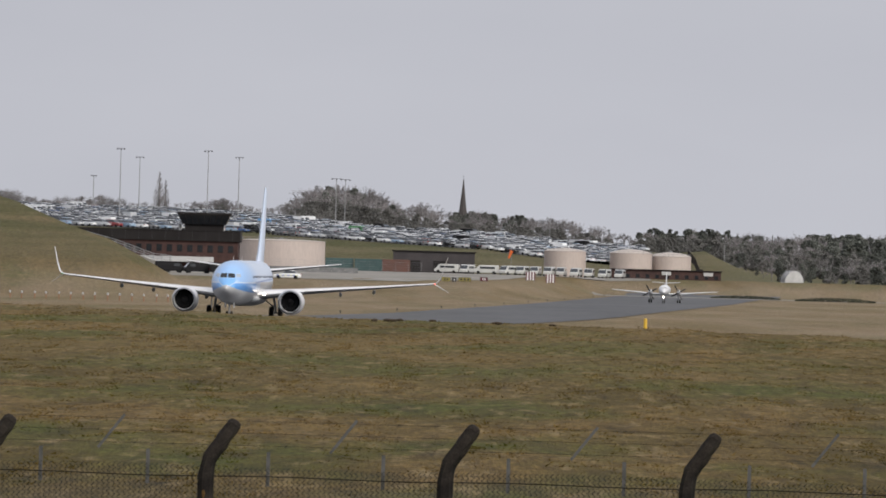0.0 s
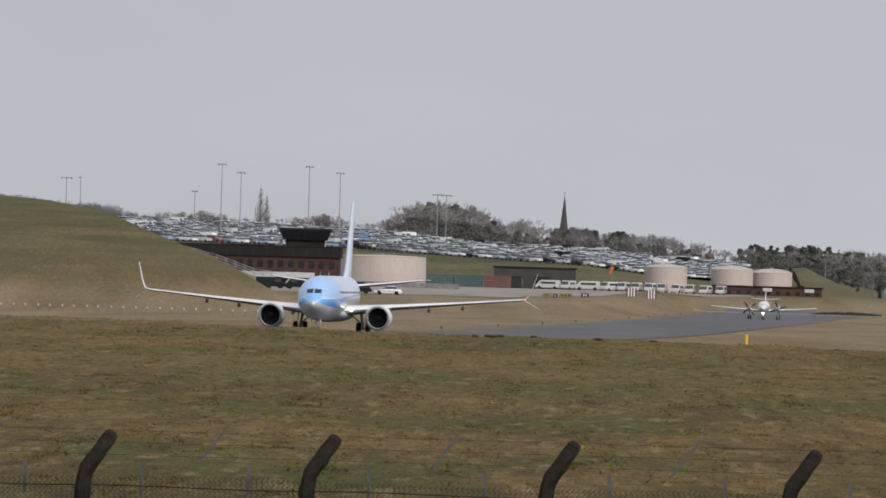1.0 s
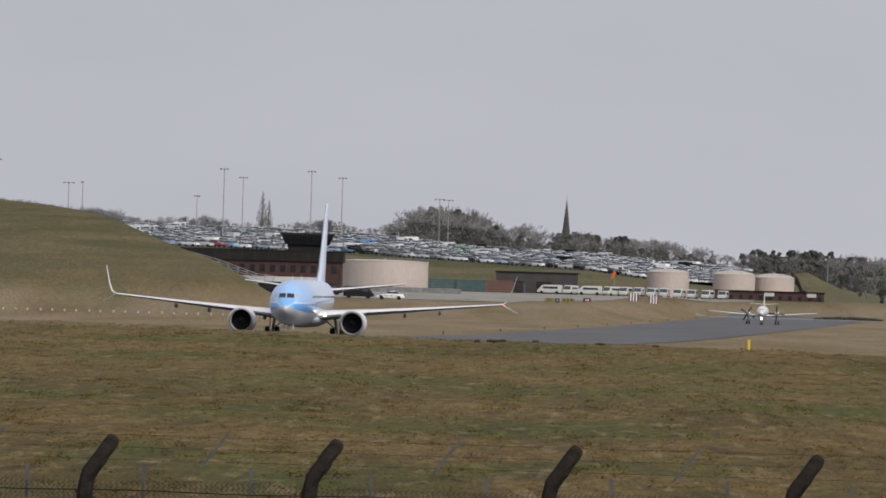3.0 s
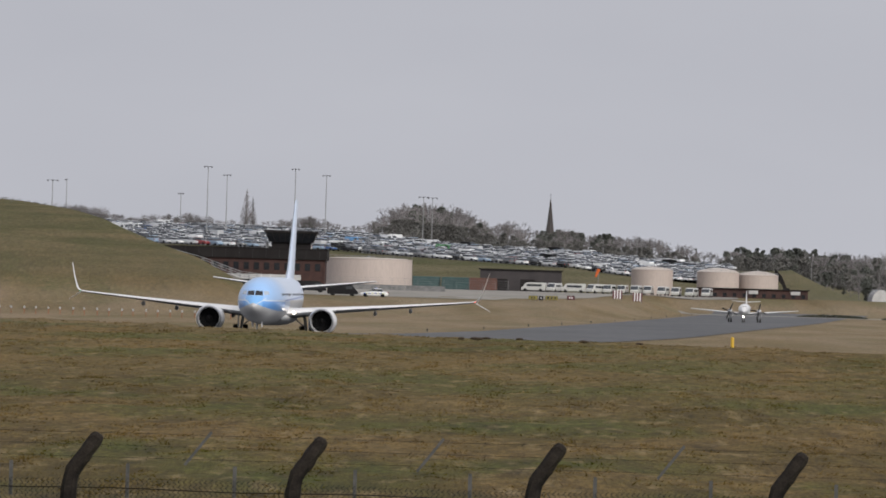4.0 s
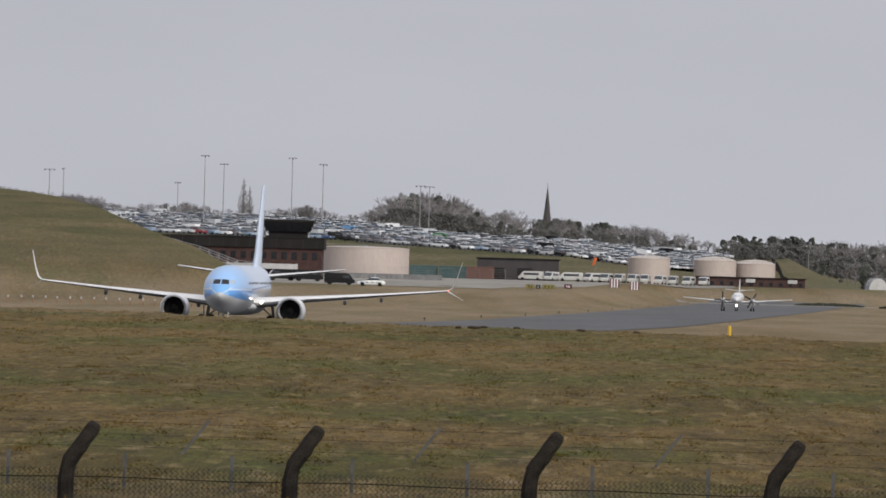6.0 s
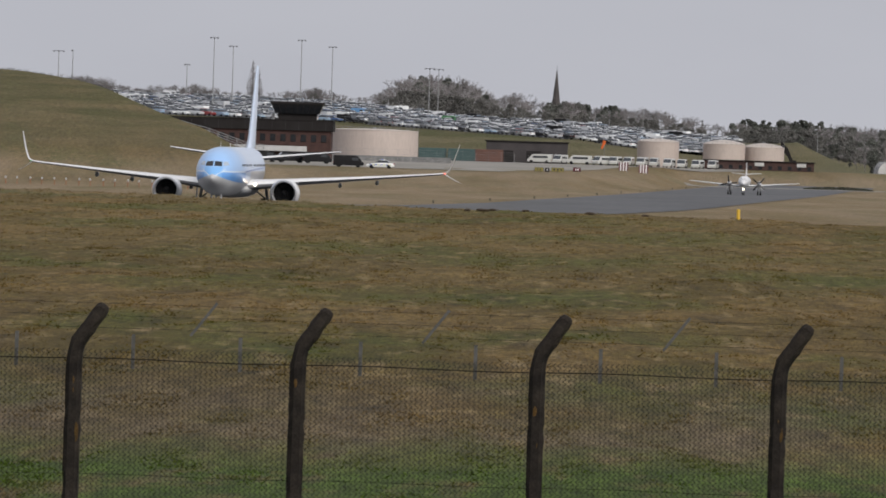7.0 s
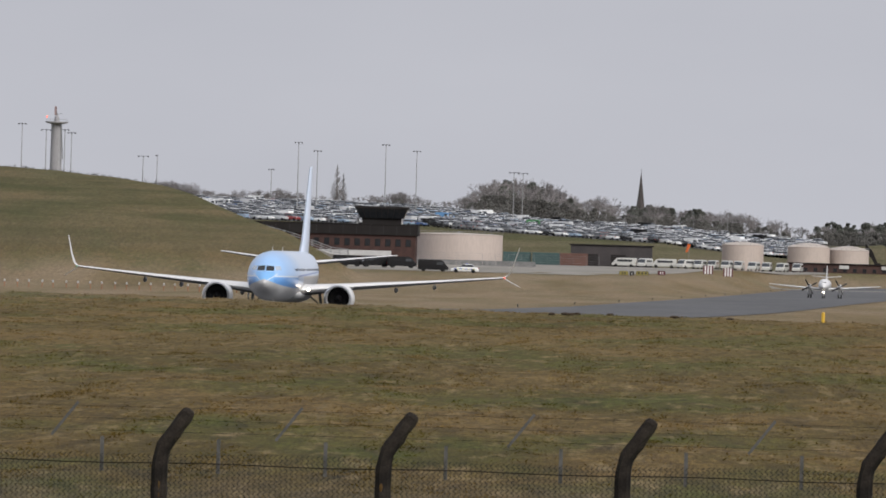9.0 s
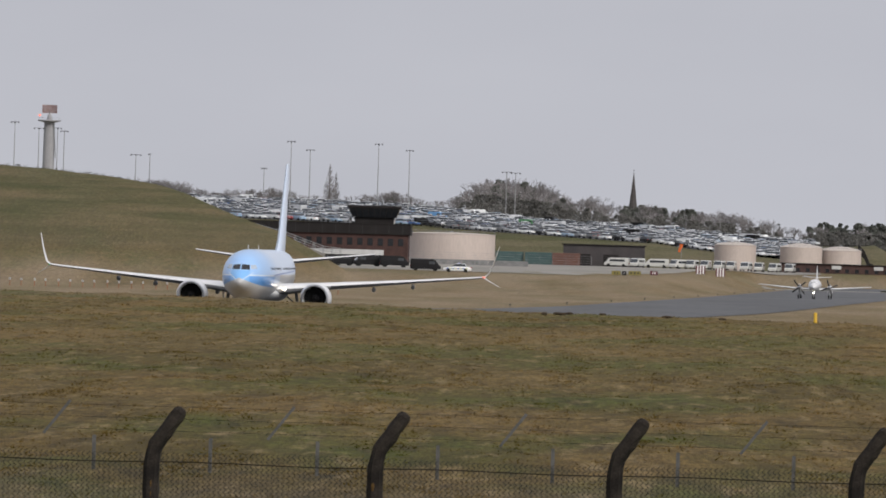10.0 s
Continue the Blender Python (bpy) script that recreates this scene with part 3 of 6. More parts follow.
        turned(bm, [(0.5, 3.6), (0.62, 3.7), (0.5, 4.6), (0.3, 5.0), (0.02, 5.3)], 20, "y", at)
        part("exhaust_cone", bm, M_METAL, eng, "", True)
        bm = bmesh.new()
        loft(bm, [[(ex - 0.17, -12.6, 2.7), (ex + 0.17, -12.6, 2.7), (ex + 0.12, -12.4, 2.3), (ex - 0.12, -12.4, 2.3)],
                  [(ex - 0.2, -17.2, 2.6), (ex + 0.2, -17.2, 2.6), (ex + 0.2, -17.0, 1.9), (ex - 0.2, -17.0, 1.9)]])
        part("pylon", bm, M_WHITE, eng)
        # tailplane
        bm = bmesh.new()
        wing(bm, [(s * 0.5, 34.0, 4.35, 3.9, 0.10), (s * 1.0, 34.4, 4.4, 3.6, 0.10), (s * 7.17, 38.0, 5.12, 1.3, 0.09)])
        part("tailplane", two_sided(bm), [M_WHITE, M_FAIRING_UNDERSHADE], root, "", True)
        # main gear
        bm = bmesh.new()
        rod(bm, (s * 2.86, -19.6, 0.56), (s * 2.6, -19.6, 2.2), 0.11, 0.13, 10)
        rod(bm, (s * 2.86, -19.6, 0.9), (s * 1.5, -19.6, 2.0), 0.06, 0.06, 8)
        rod(bm, (s * 2.42, -19.6, 0.56), (s * 3.3, -19.6, 0.56), 0.09, 0.09, 8)
        gear = part("main_gear_leg", bm, M_GREYPAINT, root)
        part("gear_door", box(bmesh.new(), (s * 3.06, -19.6, 1.45), (0.05, 0.9, 1.1), None, 0.01), M_WHITE, gear)
        for x in (2.44, 3.28):
            part("wheel", wheel(bmesh.new(), s * x, 19.6, 0.56, 0.4), M_RUBBER, gear, "black main wheel", True)
    bm = bmesh.new()
    plate(bm, [(4.6, 0, 29.3, 8.6, 0.06), (5.3, 0, 31.0, 7.0, 0.08), (6.1, 0, 32.4, 5.8, 0.085), (11.85, 0, 37.0, 2.5, 0.09), (12.15, 0, 37.4, 2.0, 0.08)])
    part("tail_fin", bm, M_BLUE, root, "pale blue tail fin", True)
    bm = bmesh.new()
    loft(bm, [[Vector((2.0 * math.cos(a) * k, -d, 1.85 + 0.75 * math.sin(a) * k)) for a in np.linspace(0, math.tau, 20, False)] for d, k in ((12, 0.1), (13.5, 0.75), (16, 1), (20, 1), (23, 0.7), (25, 0.1))])
    part("wing_fairing", bm, M_GREYPAINT, root, "grey belly fairing", True)
    bm = bmesh.new()
    rod(bm, (0, -4.0, 0.34), (0, -4.2, 1.8), 0.07, 0.09, 10)
    rod(bm, (0, -4.0, 0.7), (0, -5.2, 1.7), 0.045, 0.045, 8)
    rod(bm, (-0.26, -4.0, 0.34), (0.26, -4.0, 0.34), 0.06, 0.06, 8)
    gear = part("nose_gear_leg", bm, M_GREYPAINT, root)
    for x in (-0.2, 0.2):
        part("wheel", wheel(bmesh.new(), x, 4.0, 0.34, 0.2), M_RUBBER, gear, "black nose wheel", True)
        part("gear_door", box(bmesh.new(), (x * 2, -4.3, 1.25), (0.03, 1.3, 0.5), None, 0.008), M_WHITE, gear)
    for d, z in ((6.5, 5.26), (15, 5.27)):
        part("antenna", plate(bmesh.new(), [(z - 0.05, 0, d, 0.4, 0.1), (z + 0.35, 0, d + 0.2, 0.2, 0.1)]), M_WHITE, root)
    for k in range(40):
        d = 7.0 + k * 0.55
        if 15.5 < d < 16.5:
            continue
        for s in (1, -1):
            zc, w, h = body_at(d)
            z = 3.75
            x = w * math.sqrt(1 - ((z - zc) / h) ** 2)
            part("cabin_window", box(bmesh.new(), (s * (x - 0.004), -d, z), (0.012, 0.22, 0.30)), M_CABIN, body)
    return root


# pale base colour paints the sky's reflection into the cockpit side panes
M_SIDEGLASS = material("painted_sky_side_glazing", (0.45, 0.52, 0.62), (0.38, 0.45, 0.55), 0.1, scale=2, coat=1.0)
M_CABIN = material("cabin_glass", (0.10, 0.13, 0.18), (0.08, 0.10, 0.14), 0.15, scale=2)
M_FAN = material("fan_blade_metal", (0.012, 0.012, 0.013), (0.008, 0.008, 0.009), 0.9, 0.0, scale=4)
M_REDLENS = glow("red_navigation_glow", (1.0, 0.18, 0.10), 1.5)
M_NAVGREEN = material("green_lens", (0.02, 0.35, 0.12), rough=0.2, scale=4)
M_LANDING = glow("landing_light_glow", (1.0, 0.86, 0.68), 9.0)
airliner = make_airliner()


# The turboprop: nose at y = 0, wheels on z = 0
def make_turboprop():
    root = thing("turboprop", pose(0, 0, 0), "small white twin turboprop with a lit nose lamp on the taxiway", "aeroplane")
    line = [(0, 1.75, 0.03), (0.3, 1.78, 0.25), (1.0, 1.85, 0.5), (2.2, 1.98, 0.74), (3.4, 2.08, 0.86), (5, 2.12, 0.88), (12, 2.12, 0.88), (14.5, 2.3, 0.66), (16.8, 2.6, 0.34), (18.0, 2.75, 0.1)]
    bm = bmesh.new()
    loft(bm, [[Vector((r * math.cos(a), -d, zc + r * math.sin(a))) for a in np.linspace(0, math.tau, 24, False)] for d, zc, r in line])
    body = part("fuselage", bm, M_WHITE, root, "", True)
    for s in (1, -1):
        for x0, x1 in ((0.04, 0.33), (0.37, 0.58)):
            bm = bmesh.new()
            vs = []
            for x, z in ((x0, 2.32), (x1, 2.28), (x1 * 0.92, 2.56), (x0, 2.62)):
                d = 3.4
                for dd in np.linspace(0.5, 4.5, 200):
                    zc = float(np.interp(dd, [q[0] for q in line], [q[1] for q in line]))
                    r = float(np.interp(dd, [q[0] for q in line], [q[2] for q in line]))
                    if x * x + (z - zc) ** 2 < r * r:
                        d = dd
                        break
                vs.append(bm.verts.new((s * x, -d + 0.03, z)))
            bm.faces.new(vs)
            part("cockpit_window", bm, M_GLASS, body)
        bm = bmesh.new()
        wing(bm, [(s * 0.4, 7.2, 1.42, 2.6, 0.13), (s * 2.4, 7.4, 1.52, 2.4, 0.13), (s * 8.5, 8.3, 2.02, 1.0, 0.11), (s * 8.68, 8.6, 2.04, 0.6, 0.1)])
        part("wing", bm, M_WHITE, root, "", True)
        bm = bmesh.new()
        at = Matrix.Translation((s * 2.33, -5.0, 1.75)) @ Matrix.Rotation(math.pi, 4, "Z")
        turned(bm, [(0.2, 0.0), (0.3, 0.15), (0.38, 0.9), (0.4, 2.4), (0.3, 4.2), (0.05, 5.2)], 18, "y", at @ Matrix.Diagonal((0.9, 1, 1.15, 1)))
        nac = part("engine_nacelle", bm, M_WHITE, root, "slim white engine nacelle", True)
        part("air_intake", box(bmesh.new(), (s * 2.33, -4.98, 2.06), (0.3, 0.1, 0.16), None, 0.03), M_DARK, nac)
        prop = new("propeller")
        prop.parent = root
        prop.location = (s * 2.33, -4.88, 1.75)
        for k in range(4):
            bm = bmesh.new()
            m = Matrix.Rotation(k * math.pi / 2 + 0.5, 4, "Y")
            loft(bm, [[m @ Vector((r, y, z)) for y, z in ((-0.02, -c), (0.05, c), (0.02, c), (-0.05, -c))] for r, c in ((0.1, 0.05), (0.5, 0.1), (1.1, 0.11), (1.34, 0.06))])
            part("blade", bm, M_BLACK, prop)
        bm = bmesh.new()
        turned(bm, [(0.01, 0.4), (0.12, 0.3), (0.2, 0.1), (0.21, -0.1), (0.05, -0.1)], 14, "y")
        part("spinner", bm, M_METAL, prop, "", True)
        PROPS.append((prop, s))
        bm = bmesh.new()
        wing(bm, [(s * 0.1, 15.6, 3.25, 1.7, 0.09), (s * 2.3, 16.4, 3.42, 0.9, 0.09)])
        part("tailplane", bm, M_WHITE, root, "", True)
        bm = bmesh.new()
        rod(bm, (s * 2.33, -8.3, 0.32), (s * 2.33, -8.2, 1.6), 0.08, 0.09, 8)
        rod(bm, (s * 2.33, -8.3, 0.7), (s * 2.33, -9.2, 1.5), 0.05, 0.05, 8)
        gear = part("main_gear_leg", bm, M_GREYPAINT, root)
        for x in (-0.2, 0.2):
            part("wheel", wheel(bmesh.new(), s * 2.33 + x, 8.3, 0.32, 0.2), M_RUBBER, gear, "", True)
            part("gear_door", box(bmesh.new(), (s * 2.33 + x * 1.9, -8.3, 1.2), (0.03, 1.0, 0.5)), M_WHITE, gear)
    bm = bmesh.new()
    plate(bm, [(2.7, 0, 13.4, 4.2, 0.05), (3.2, 0, 14.6, 3.0, 0.07), (5.08, 0, 16.6, 1.3, 0.08)])
    part("tail_fin", bm, M_WHITE, root, "", True)
    bm = bmesh.new()
    rod(bm, (0, -2.4, 0.28), (0, -2.5, 1.5), 0.06, 0.07, 8)
    gear = part("nose_gear_leg", bm, M_GREYPAINT, root)
    for x in (-0.13, 0.13):
        part("wheel", wheel(bmesh.new(), x, 2.4, 0.28, 0.14), M_RUBBER, gear, "", True)
    bm = bmesh.new()
    turned(bm, [(0.02, 0.06), (0.13, 0.03), (0.13, -0.05), (0.02, -0.06)], 14, "y", Matrix.Translation((0, -2.22, 0.95)))
    part("landing_lamp", bm, M_LANDING, gear, "lit landing lamp")
    return root


PROPS = []
turboprop = make_turboprop()


# The perimeter fence
M_DULLSTEEL = material("dull_steel", (0.115, 0.112, 0.11), (0.075, 0.073, 0.07), 0.8, 0.0, scale=8)
def make_post():
    root = thing("fence_post", pose(0, 0, 0), "weathered concrete fence post with a cranked top", "fence post", "concrete posts of the perimeter fence")
    bm = bmesh.new()
    w = 0.076
    rings = []
    line = [(0, -0.35 + 0.085 * j, 1.03) for j in range(32)] + [(0.01, 2.36, 0.99), (0.035, 2.46, 0.98), (0.08, 2.53, 0.97), (0.13, 2.60, 0.96), (0.18, 2.675, 0.95), (0.235, 2.755, 0.93), (0.265, 2.80, 0.88), (0.285, 2.827, 0.66), (0.292, 2.836, 0.3)]
    for j, (x, z, k) in enumerate(line):
        tilt = 0.0 if z < 2.4 else 0.6
        ring = []
        for a in range(8):
            t = (a + 0.5) * math.tau / 8
            cx, cy = w * k * 1.08 * math.cos(t), w * k * 1.08 * math.sin(t)
            k2 = 1 + 0.17 * noise.noise((a * 1.3, j * 0.9, 3.0))
            cx, cy = cx * k2, cy * k2
            cx, cy = max(-w * k * k2, min(w * k * k2, cx * 1.2)), max(-w * k * k2, min(w * k * k2, cy * 1.2))
            ring.append(Vector((x + cx * math.cos(tilt), cy, z - cx * math.sin(tilt))))
        rings.append(ring)
    loft(bm, rings)
    shaft = part("shaft", bm, M_CONCRETE, root)
    for z in (0.3, 1.15, 2.0, 2.3):
        part("wire_tie", box(bmesh.new(), (0, 0.085, z), (0.10, 0.018, 0.012)), M_WIRE, shaft)
    for x, z in ((0.09, 2.58), (0.17, 2.69), (0.25, 2.80)):
        part("staple", box(bmesh.new(), (x, 0.0, z + 0.03), (0.02, 0.03, 0.03)), M_WIRE, shaft)
    return root


FENCE_Y = 106.7
POST_X = [-13.9, -11.5, -9.1, -6.9, -4.68, -2.48, -0.117, 2.26, 4.63, 7.0, 9.4, 11.8]
first = make_post()
posts = []
for k, x in enumerate(POST_X):
    rng = random.Random(k)
    m = pose(x, FENCE_Y, 1.155 + rng.uniform(-0.02, 0.02), rng.uniform(-0.5, 0.5), rng.uniform(-0.1, 0.25), rng.uniform(-4, 4))
    if k == 0:
        first.matrix_basis = m
        posts.append(first)
    else:
        posts.append(copy_thing(first, m))
rng = random.Random(4)
for k, p in enumerate(posts):
    for j in range(rng.choice((1, 2, 2, 3))):
        bm = bmesh.new()
        z = rng.uniform(1.5, 2.3)
        bmesh.ops.create_icosphere(bm, subdivisions=2, radius=0.03, matrix=Matrix.Translation((rng.uniform(-0.04, 0.05), -0.074, z)) @ Matrix.Diagonal((rng.uniform(0.4, 0.8), 0.12, rng.uniform(2.0, 4.5), 1)))
        part("lichen_patch", bm, M_LICHEN, p, "patch of orange lichen", True)


def make_chainlink():
    """Woven wire: zigzag strands side by side, each bent over its neighbour."""
    root = thing("chain_link_fence", pose(0, FENCE_Y + 0.1, 1.12), "rusty chain-link fencing with barbed wires above", "fence")
    pitch, top = 0.052, 2.42
    x0, x1 = POST_X[0], POST_X[-1]
    vs, fs = [], []

    def strand(pts, r):
        base = len(vs)
        for p in pts:
            for a in (0.5, 2.6, 4.7):
                vs.append((p[0] + r * math.cos(a), p[1] + r * math.sin(a), p[2]))
        for k in range(len(pts) - 1):
            b = base + 3 * k
            for j in range(3):
                fs.append((b + j, b + (j + 1) % 3, b + 3 + (j + 1) % 3, b + 3 + j))
    nz = int(top / (pitch / 2))
    for i in range(int((x1 - x0) / pitch)):
        x = x0 + i * pitch
        sag = 0.012 * math.sin(i * 0.07)
        strand([(x + (pitch * 0.55 if k % 2 else -pitch * 0.05), 0.004 if k % 2 else -0.004, k * pitch / 2 + sag) for k in range(nz + 1)], 0.0045)
    me = bpy.data.meshes.new("wire_mesh")
    me.from_pydata(vs, [], fs)
    me.materials.append(M_WIRE)
    net = new("wire_mesh", me)
    net.parent = root
    net["kind"] = "stuff"
    net["label"] = "diamond mesh of dull galvanised wire"
    for z, r in ((0.25, 0.003), (1.18, 0.0022), (2.32, 0.005)):
        bm = bmesh.new()
        xs = np.linspace(x0, x1, 60)
        tube(bm, [(a, -0.02, z + 0.008 * math.sin(a * 2.6)) for a in xs], r)
        part("line_wire", bm, M_WIRE, root)
    for dx, z in ((0.10, 2.63), (0.19, 2.75), (0.27, 2.87)):
        bm = bmesh.new()
        xs = np.linspace(x0, x1, 140)
        tube(bm, [(a, -0.1, z) for a in xs], 0.0014)
        for a in xs[::2]:
            rod(bm, (a - 0.012, -0.1, z - 0.018), (a + 0.012, -0.1, z + 0.018), 0.0015, 0.0015, 4, False)
        part("barbed_wire", bm, M_WIRE, root)["kind"] = "stuff"
    for k in range(len(POST_X) - 1):
        a, b = POST_X[k], POST_X[k + 1]
        for t in (0.26, 0.74):
            x = a + (b - a) * t
            bm = bmesh.new()
            box(bm, (x, 0.012, 2.40), (0.034, 0.006, 0.34))
            box(bm, (x + 0.016, 0.027, 2.40), (0.006, 0.034, 0.34))
            part("clip_strip", bm, M_DULLSTEEL, root, "grey steel strip clipped to the top wire")
        x = a + (b - a) * 0.53 + 0.1
        part("wire_dropper", box(bmesh.new(), (0, 0, 0), (0.028, 0.008, 0.42), Matrix.Translation((x, -0.1, 2.74)) @ Matrix.Rotation(0.66, 4, "Y")), M_DULLSTEEL, root, "grey strip spacing the barbed wires")
    return root


make_chainlink()


def make_bollard():
    x, y = 11.2, 660
    root = thing("bollard", pose(x, y, up(x, y)), "yellow marker bollard standing in the grass", "bollard")
    bm = bmesh.new()
    turned(bm, [(0.11, -0.3), (0.11, 0.55), (0.10, 0.6), (0.07, 0.64)], 14)
    post = part("post", bm, M_YELLOW, root, "", True)


make_bollard()


# Terminal-side buildings
def windows_row(root, x0, x1, n, y, z0, z1, w):
    for k in range(n):
        x = x0 + (x1 - x0) * (k + 0.5) / n
        fr = part("window", box(bmesh.new(), (x, y - 0.02, (z0 + z1) / 2), (w + 0.16, 0.12, z1 - z0 + 0.16), None, 0.02), M_FASCIA, root)
        part("pane", box(bmesh.new(), (x, y - 0.06, (z0 + z1) / 2), (w, 0.06, z1 - z0)), M_GLASS, fr)


def make_brick_block():
    x0, x1, y0, y1 = -75.0, -41.6, 2000.0, 2016.0
    g = 2.0
    root = thing("office_block", pose(0, 0, 0), "dark red brick office block with a deep black fascia", "building")
    bm = bmesh.new()
    box(bm, ((x0 + x1) / 2, (y0 + y1) / 2, (g + 8.4) / 2), (x1 - x0, y1 - y0, 8.4 - g + 0.2))
    wall = part("wall", bm, M_BRICK, root)
    bm = bmesh.new()
    box(bm, ((x0 + x1) / 2, (y0 + y1) / 2, 9.3), (x1 - x0 + 0.8, y1 - y0 + 0.8, 1.9), None, 0.06)
    part("fascia", bm, M_FASCIA, root, "black panelled fascia")
    for k in range(14):
        x = x0 + 0.2 + (x1 - x0) * k / 13.5
        part("fascia_joint", box(bmesh.new(), (x, y0 - 0.41, 9.3), (0.06, 0.05, 1.8)), M_BLACK, root)
    bm = bmesh.new()
    box(bm, ((x0 + x1) / 2, (y0 + y1) / 2, 10.3), (x1 - x0 + 1.0, y1 - y0 + 1.0, 0.14), None, 0.03)
    part("roof", bm, M_FASCIA, root)
    windows_row(wall, x0 + 1, x1 - 0.4, 17, y0, 6.4, 7.6, 0.85)
    windows_row(wall, x0 + 1, x1 - 0.4, 17, y0, 3.2, 4.2, 0.85)
    part("white_band", box(bmesh.new(), (-55, y0 - 1.5, 5.0), (18, 2.6, 1.0), None, 0.05), M_WHITEWALL, root, "pale canopy along the front")
    for k in range(6):
        part("canopy_post", box(bmesh.new(), (-63.4 + k * 3.35, y0 - 2.6, 3.4), (0.16, 0.16, 3.0)), M_FASCIA, root)
    # lookout cabin on the roof
    cx, cy = -48.0, 2006.0
    bm = bmesh.new()
    box(bm, (cx, cy, 11.2), (7.2, 6.0, 1.7))
    cab = part("cabin_base", bm, M_FASCIA, root)
    bm = bmesh.new()
    loft(bm, [[Vector((cx + sx * a, cy + sy * b, z)) for sx, sy in ((-1, -1), (1, -1), (1, 1), (-1, 1))] for a, b, z in ((4.0, 3.4, 11.5), (4.7, 4.1, 13.2))])
    glass = part("cabin_glazing", bm, M_GLASS, root, "outward-leaning dark glazing")
    for k in range(9):
        t = -1 + k / 4
        bm = bmesh.new()
        rod(bm, (cx + 4.0 * t, cy - 3.42, 11.5), (cx + 4.7 * t, cy - 4.13, 13.2), 0.06, 0.06, 5)
        part("mullion", bm, M_FASCIA, glass)
    part("cabin_roof", box(bmesh.new(), (cx, cy, 13.45), (9.9, 8.8, 0.5), None, 0.08), M_FASCIA, root)
    for x in (-44.5, -52.5):
        bm = bmesh.new()
        rod(bm, (x, 2004, 10.3), (x, 2004, 11.5), 0.3, 0.3, 8)
        part("roof_vent", bm, M_WHITEWALL, root)


M_WHITEWALL = material("off_white_render", (0.5, 0.5, 0.5), (0.4, 0.4, 0.4), 0.7, scale=0.6, fine=0.1)
make_brick_block()


def make_tank(x, y, r, base, rim, dome, label):
    root = thing("storage_tank", pose(x, y, base), label, "storage tank", "cream fuel tanks")
    h = rim - base
    bm = bmesh.new()
    turned(bm, [(r * 1.0, -0.3), (r, h - 0.12), (r + 0.06, h - 0.1), (r + 0.06, h)], 48)
    shell = part("shell", bm, M_TANK, root, "", True)
    bm = bmesh.new()
    turned(bm, [(r + 0.02, h), (r * 0.8, h + dome * 0.5), (r * 0.5, h + dome * 0.8), (r * 0.2, h + dome * 0.97), (0.05, h + dome)], 48)
    part("roof", bm, M_TANKTOP, root, "", True)
    for k in range(3):
        bm = bmesh.new()
        z = h * (k + 0.7) / 3.2
        turned(bm, [(r, z - 0.02), (r + 0.006, z - 0.015), (r + 0.006, z + 0.015), (r, z + 0.02)], 48)
        part("seam", bm, M_TANK, shell, "", True)
    bm = bmesh.new()
    n = 26
    for k in range(n):
        a, b = k * math.tau / n, (k + 1) * math.tau / n
        p, q = Vector((r * math.cos(a), r * math.sin(a), h)), Vector((r * math.cos(b), r * math.sin(b), h))
        rod(bm, p, p + Vector((0, 0, 0.55)), 0.02, 0.02, 4, False)
        rod(bm, p + Vector((0, 0, 0.55)), q + Vector((0, 0, 0.55)), 0.02, 0.02, 4, False)
    part("rim_rail", bm, M_STEEL, root, "thin steel rail round the rim")
    bm = bmesh.new()
    turned(bm, [(0.35, h + dome - 0.1), (0.35, h + dome + 0.15), (0.1, h + dome + 0.25)], 10)
    part("vent", bm, M_STEEL, root)


def s_at(u, v, s):
    """A place from its bearing, its height over the eye and the metre's size at its distance."""
    return u / s, 19200 / s, 5.6 + v / s


make_tank(-36.0, 2145, 8.65, 2.8, 9.15, 0.3, "wide low cream steel tank beside the brick block")
make_tank(22.4, 2385, 4.6, 2.6, 8.95, 0.75, "cream steel fuel tank with a shallow domed roof")
make_tank(36.9, 2385, 4.65, 2.6, 8.85, 0.95, "cream steel fuel tank with a domed roof behind a brown wall")
make_tank(45.7, 2390, 4.55, 2.6, 8.4, 0.95, "cream steel fuel tank with a domed roof behind a brown wall")


def make_mast(x, y, top, base, arm, heads, r=0.10):
    root = thing("floodlight_mast", pose(x, y, base), "tall grey steel floodlight mast with a crosshead", "lamp mast", "floodlight masts")
    h = top - base
    bm = bmesh.new()
    rod(bm, (0, 0, -0.5), (0, 0, h), r * 1.5, r * 0.8, 10)
    pole = part("pole", bm, M_MASTPOLE, root, "", True)
    part("crosshead", box(bmesh.new(), (0, 0, h), (arm, 0.22, 0.10), None, 0.03), M_MASTHEAD, root)
    for k in range(heads):
        x = (k / max(1, heads - 1) - 0.5) * arm * 0.95
        part("floodlight", box(bmesh.new(), (0, 0, 0), (0.4, 0.4, 0.22), Matrix.Translation((x, -0.15, h - 0.12)) @ Matrix.Rotation(0.4, 4, "X"), 0.05), M_MASTHEAD, root)


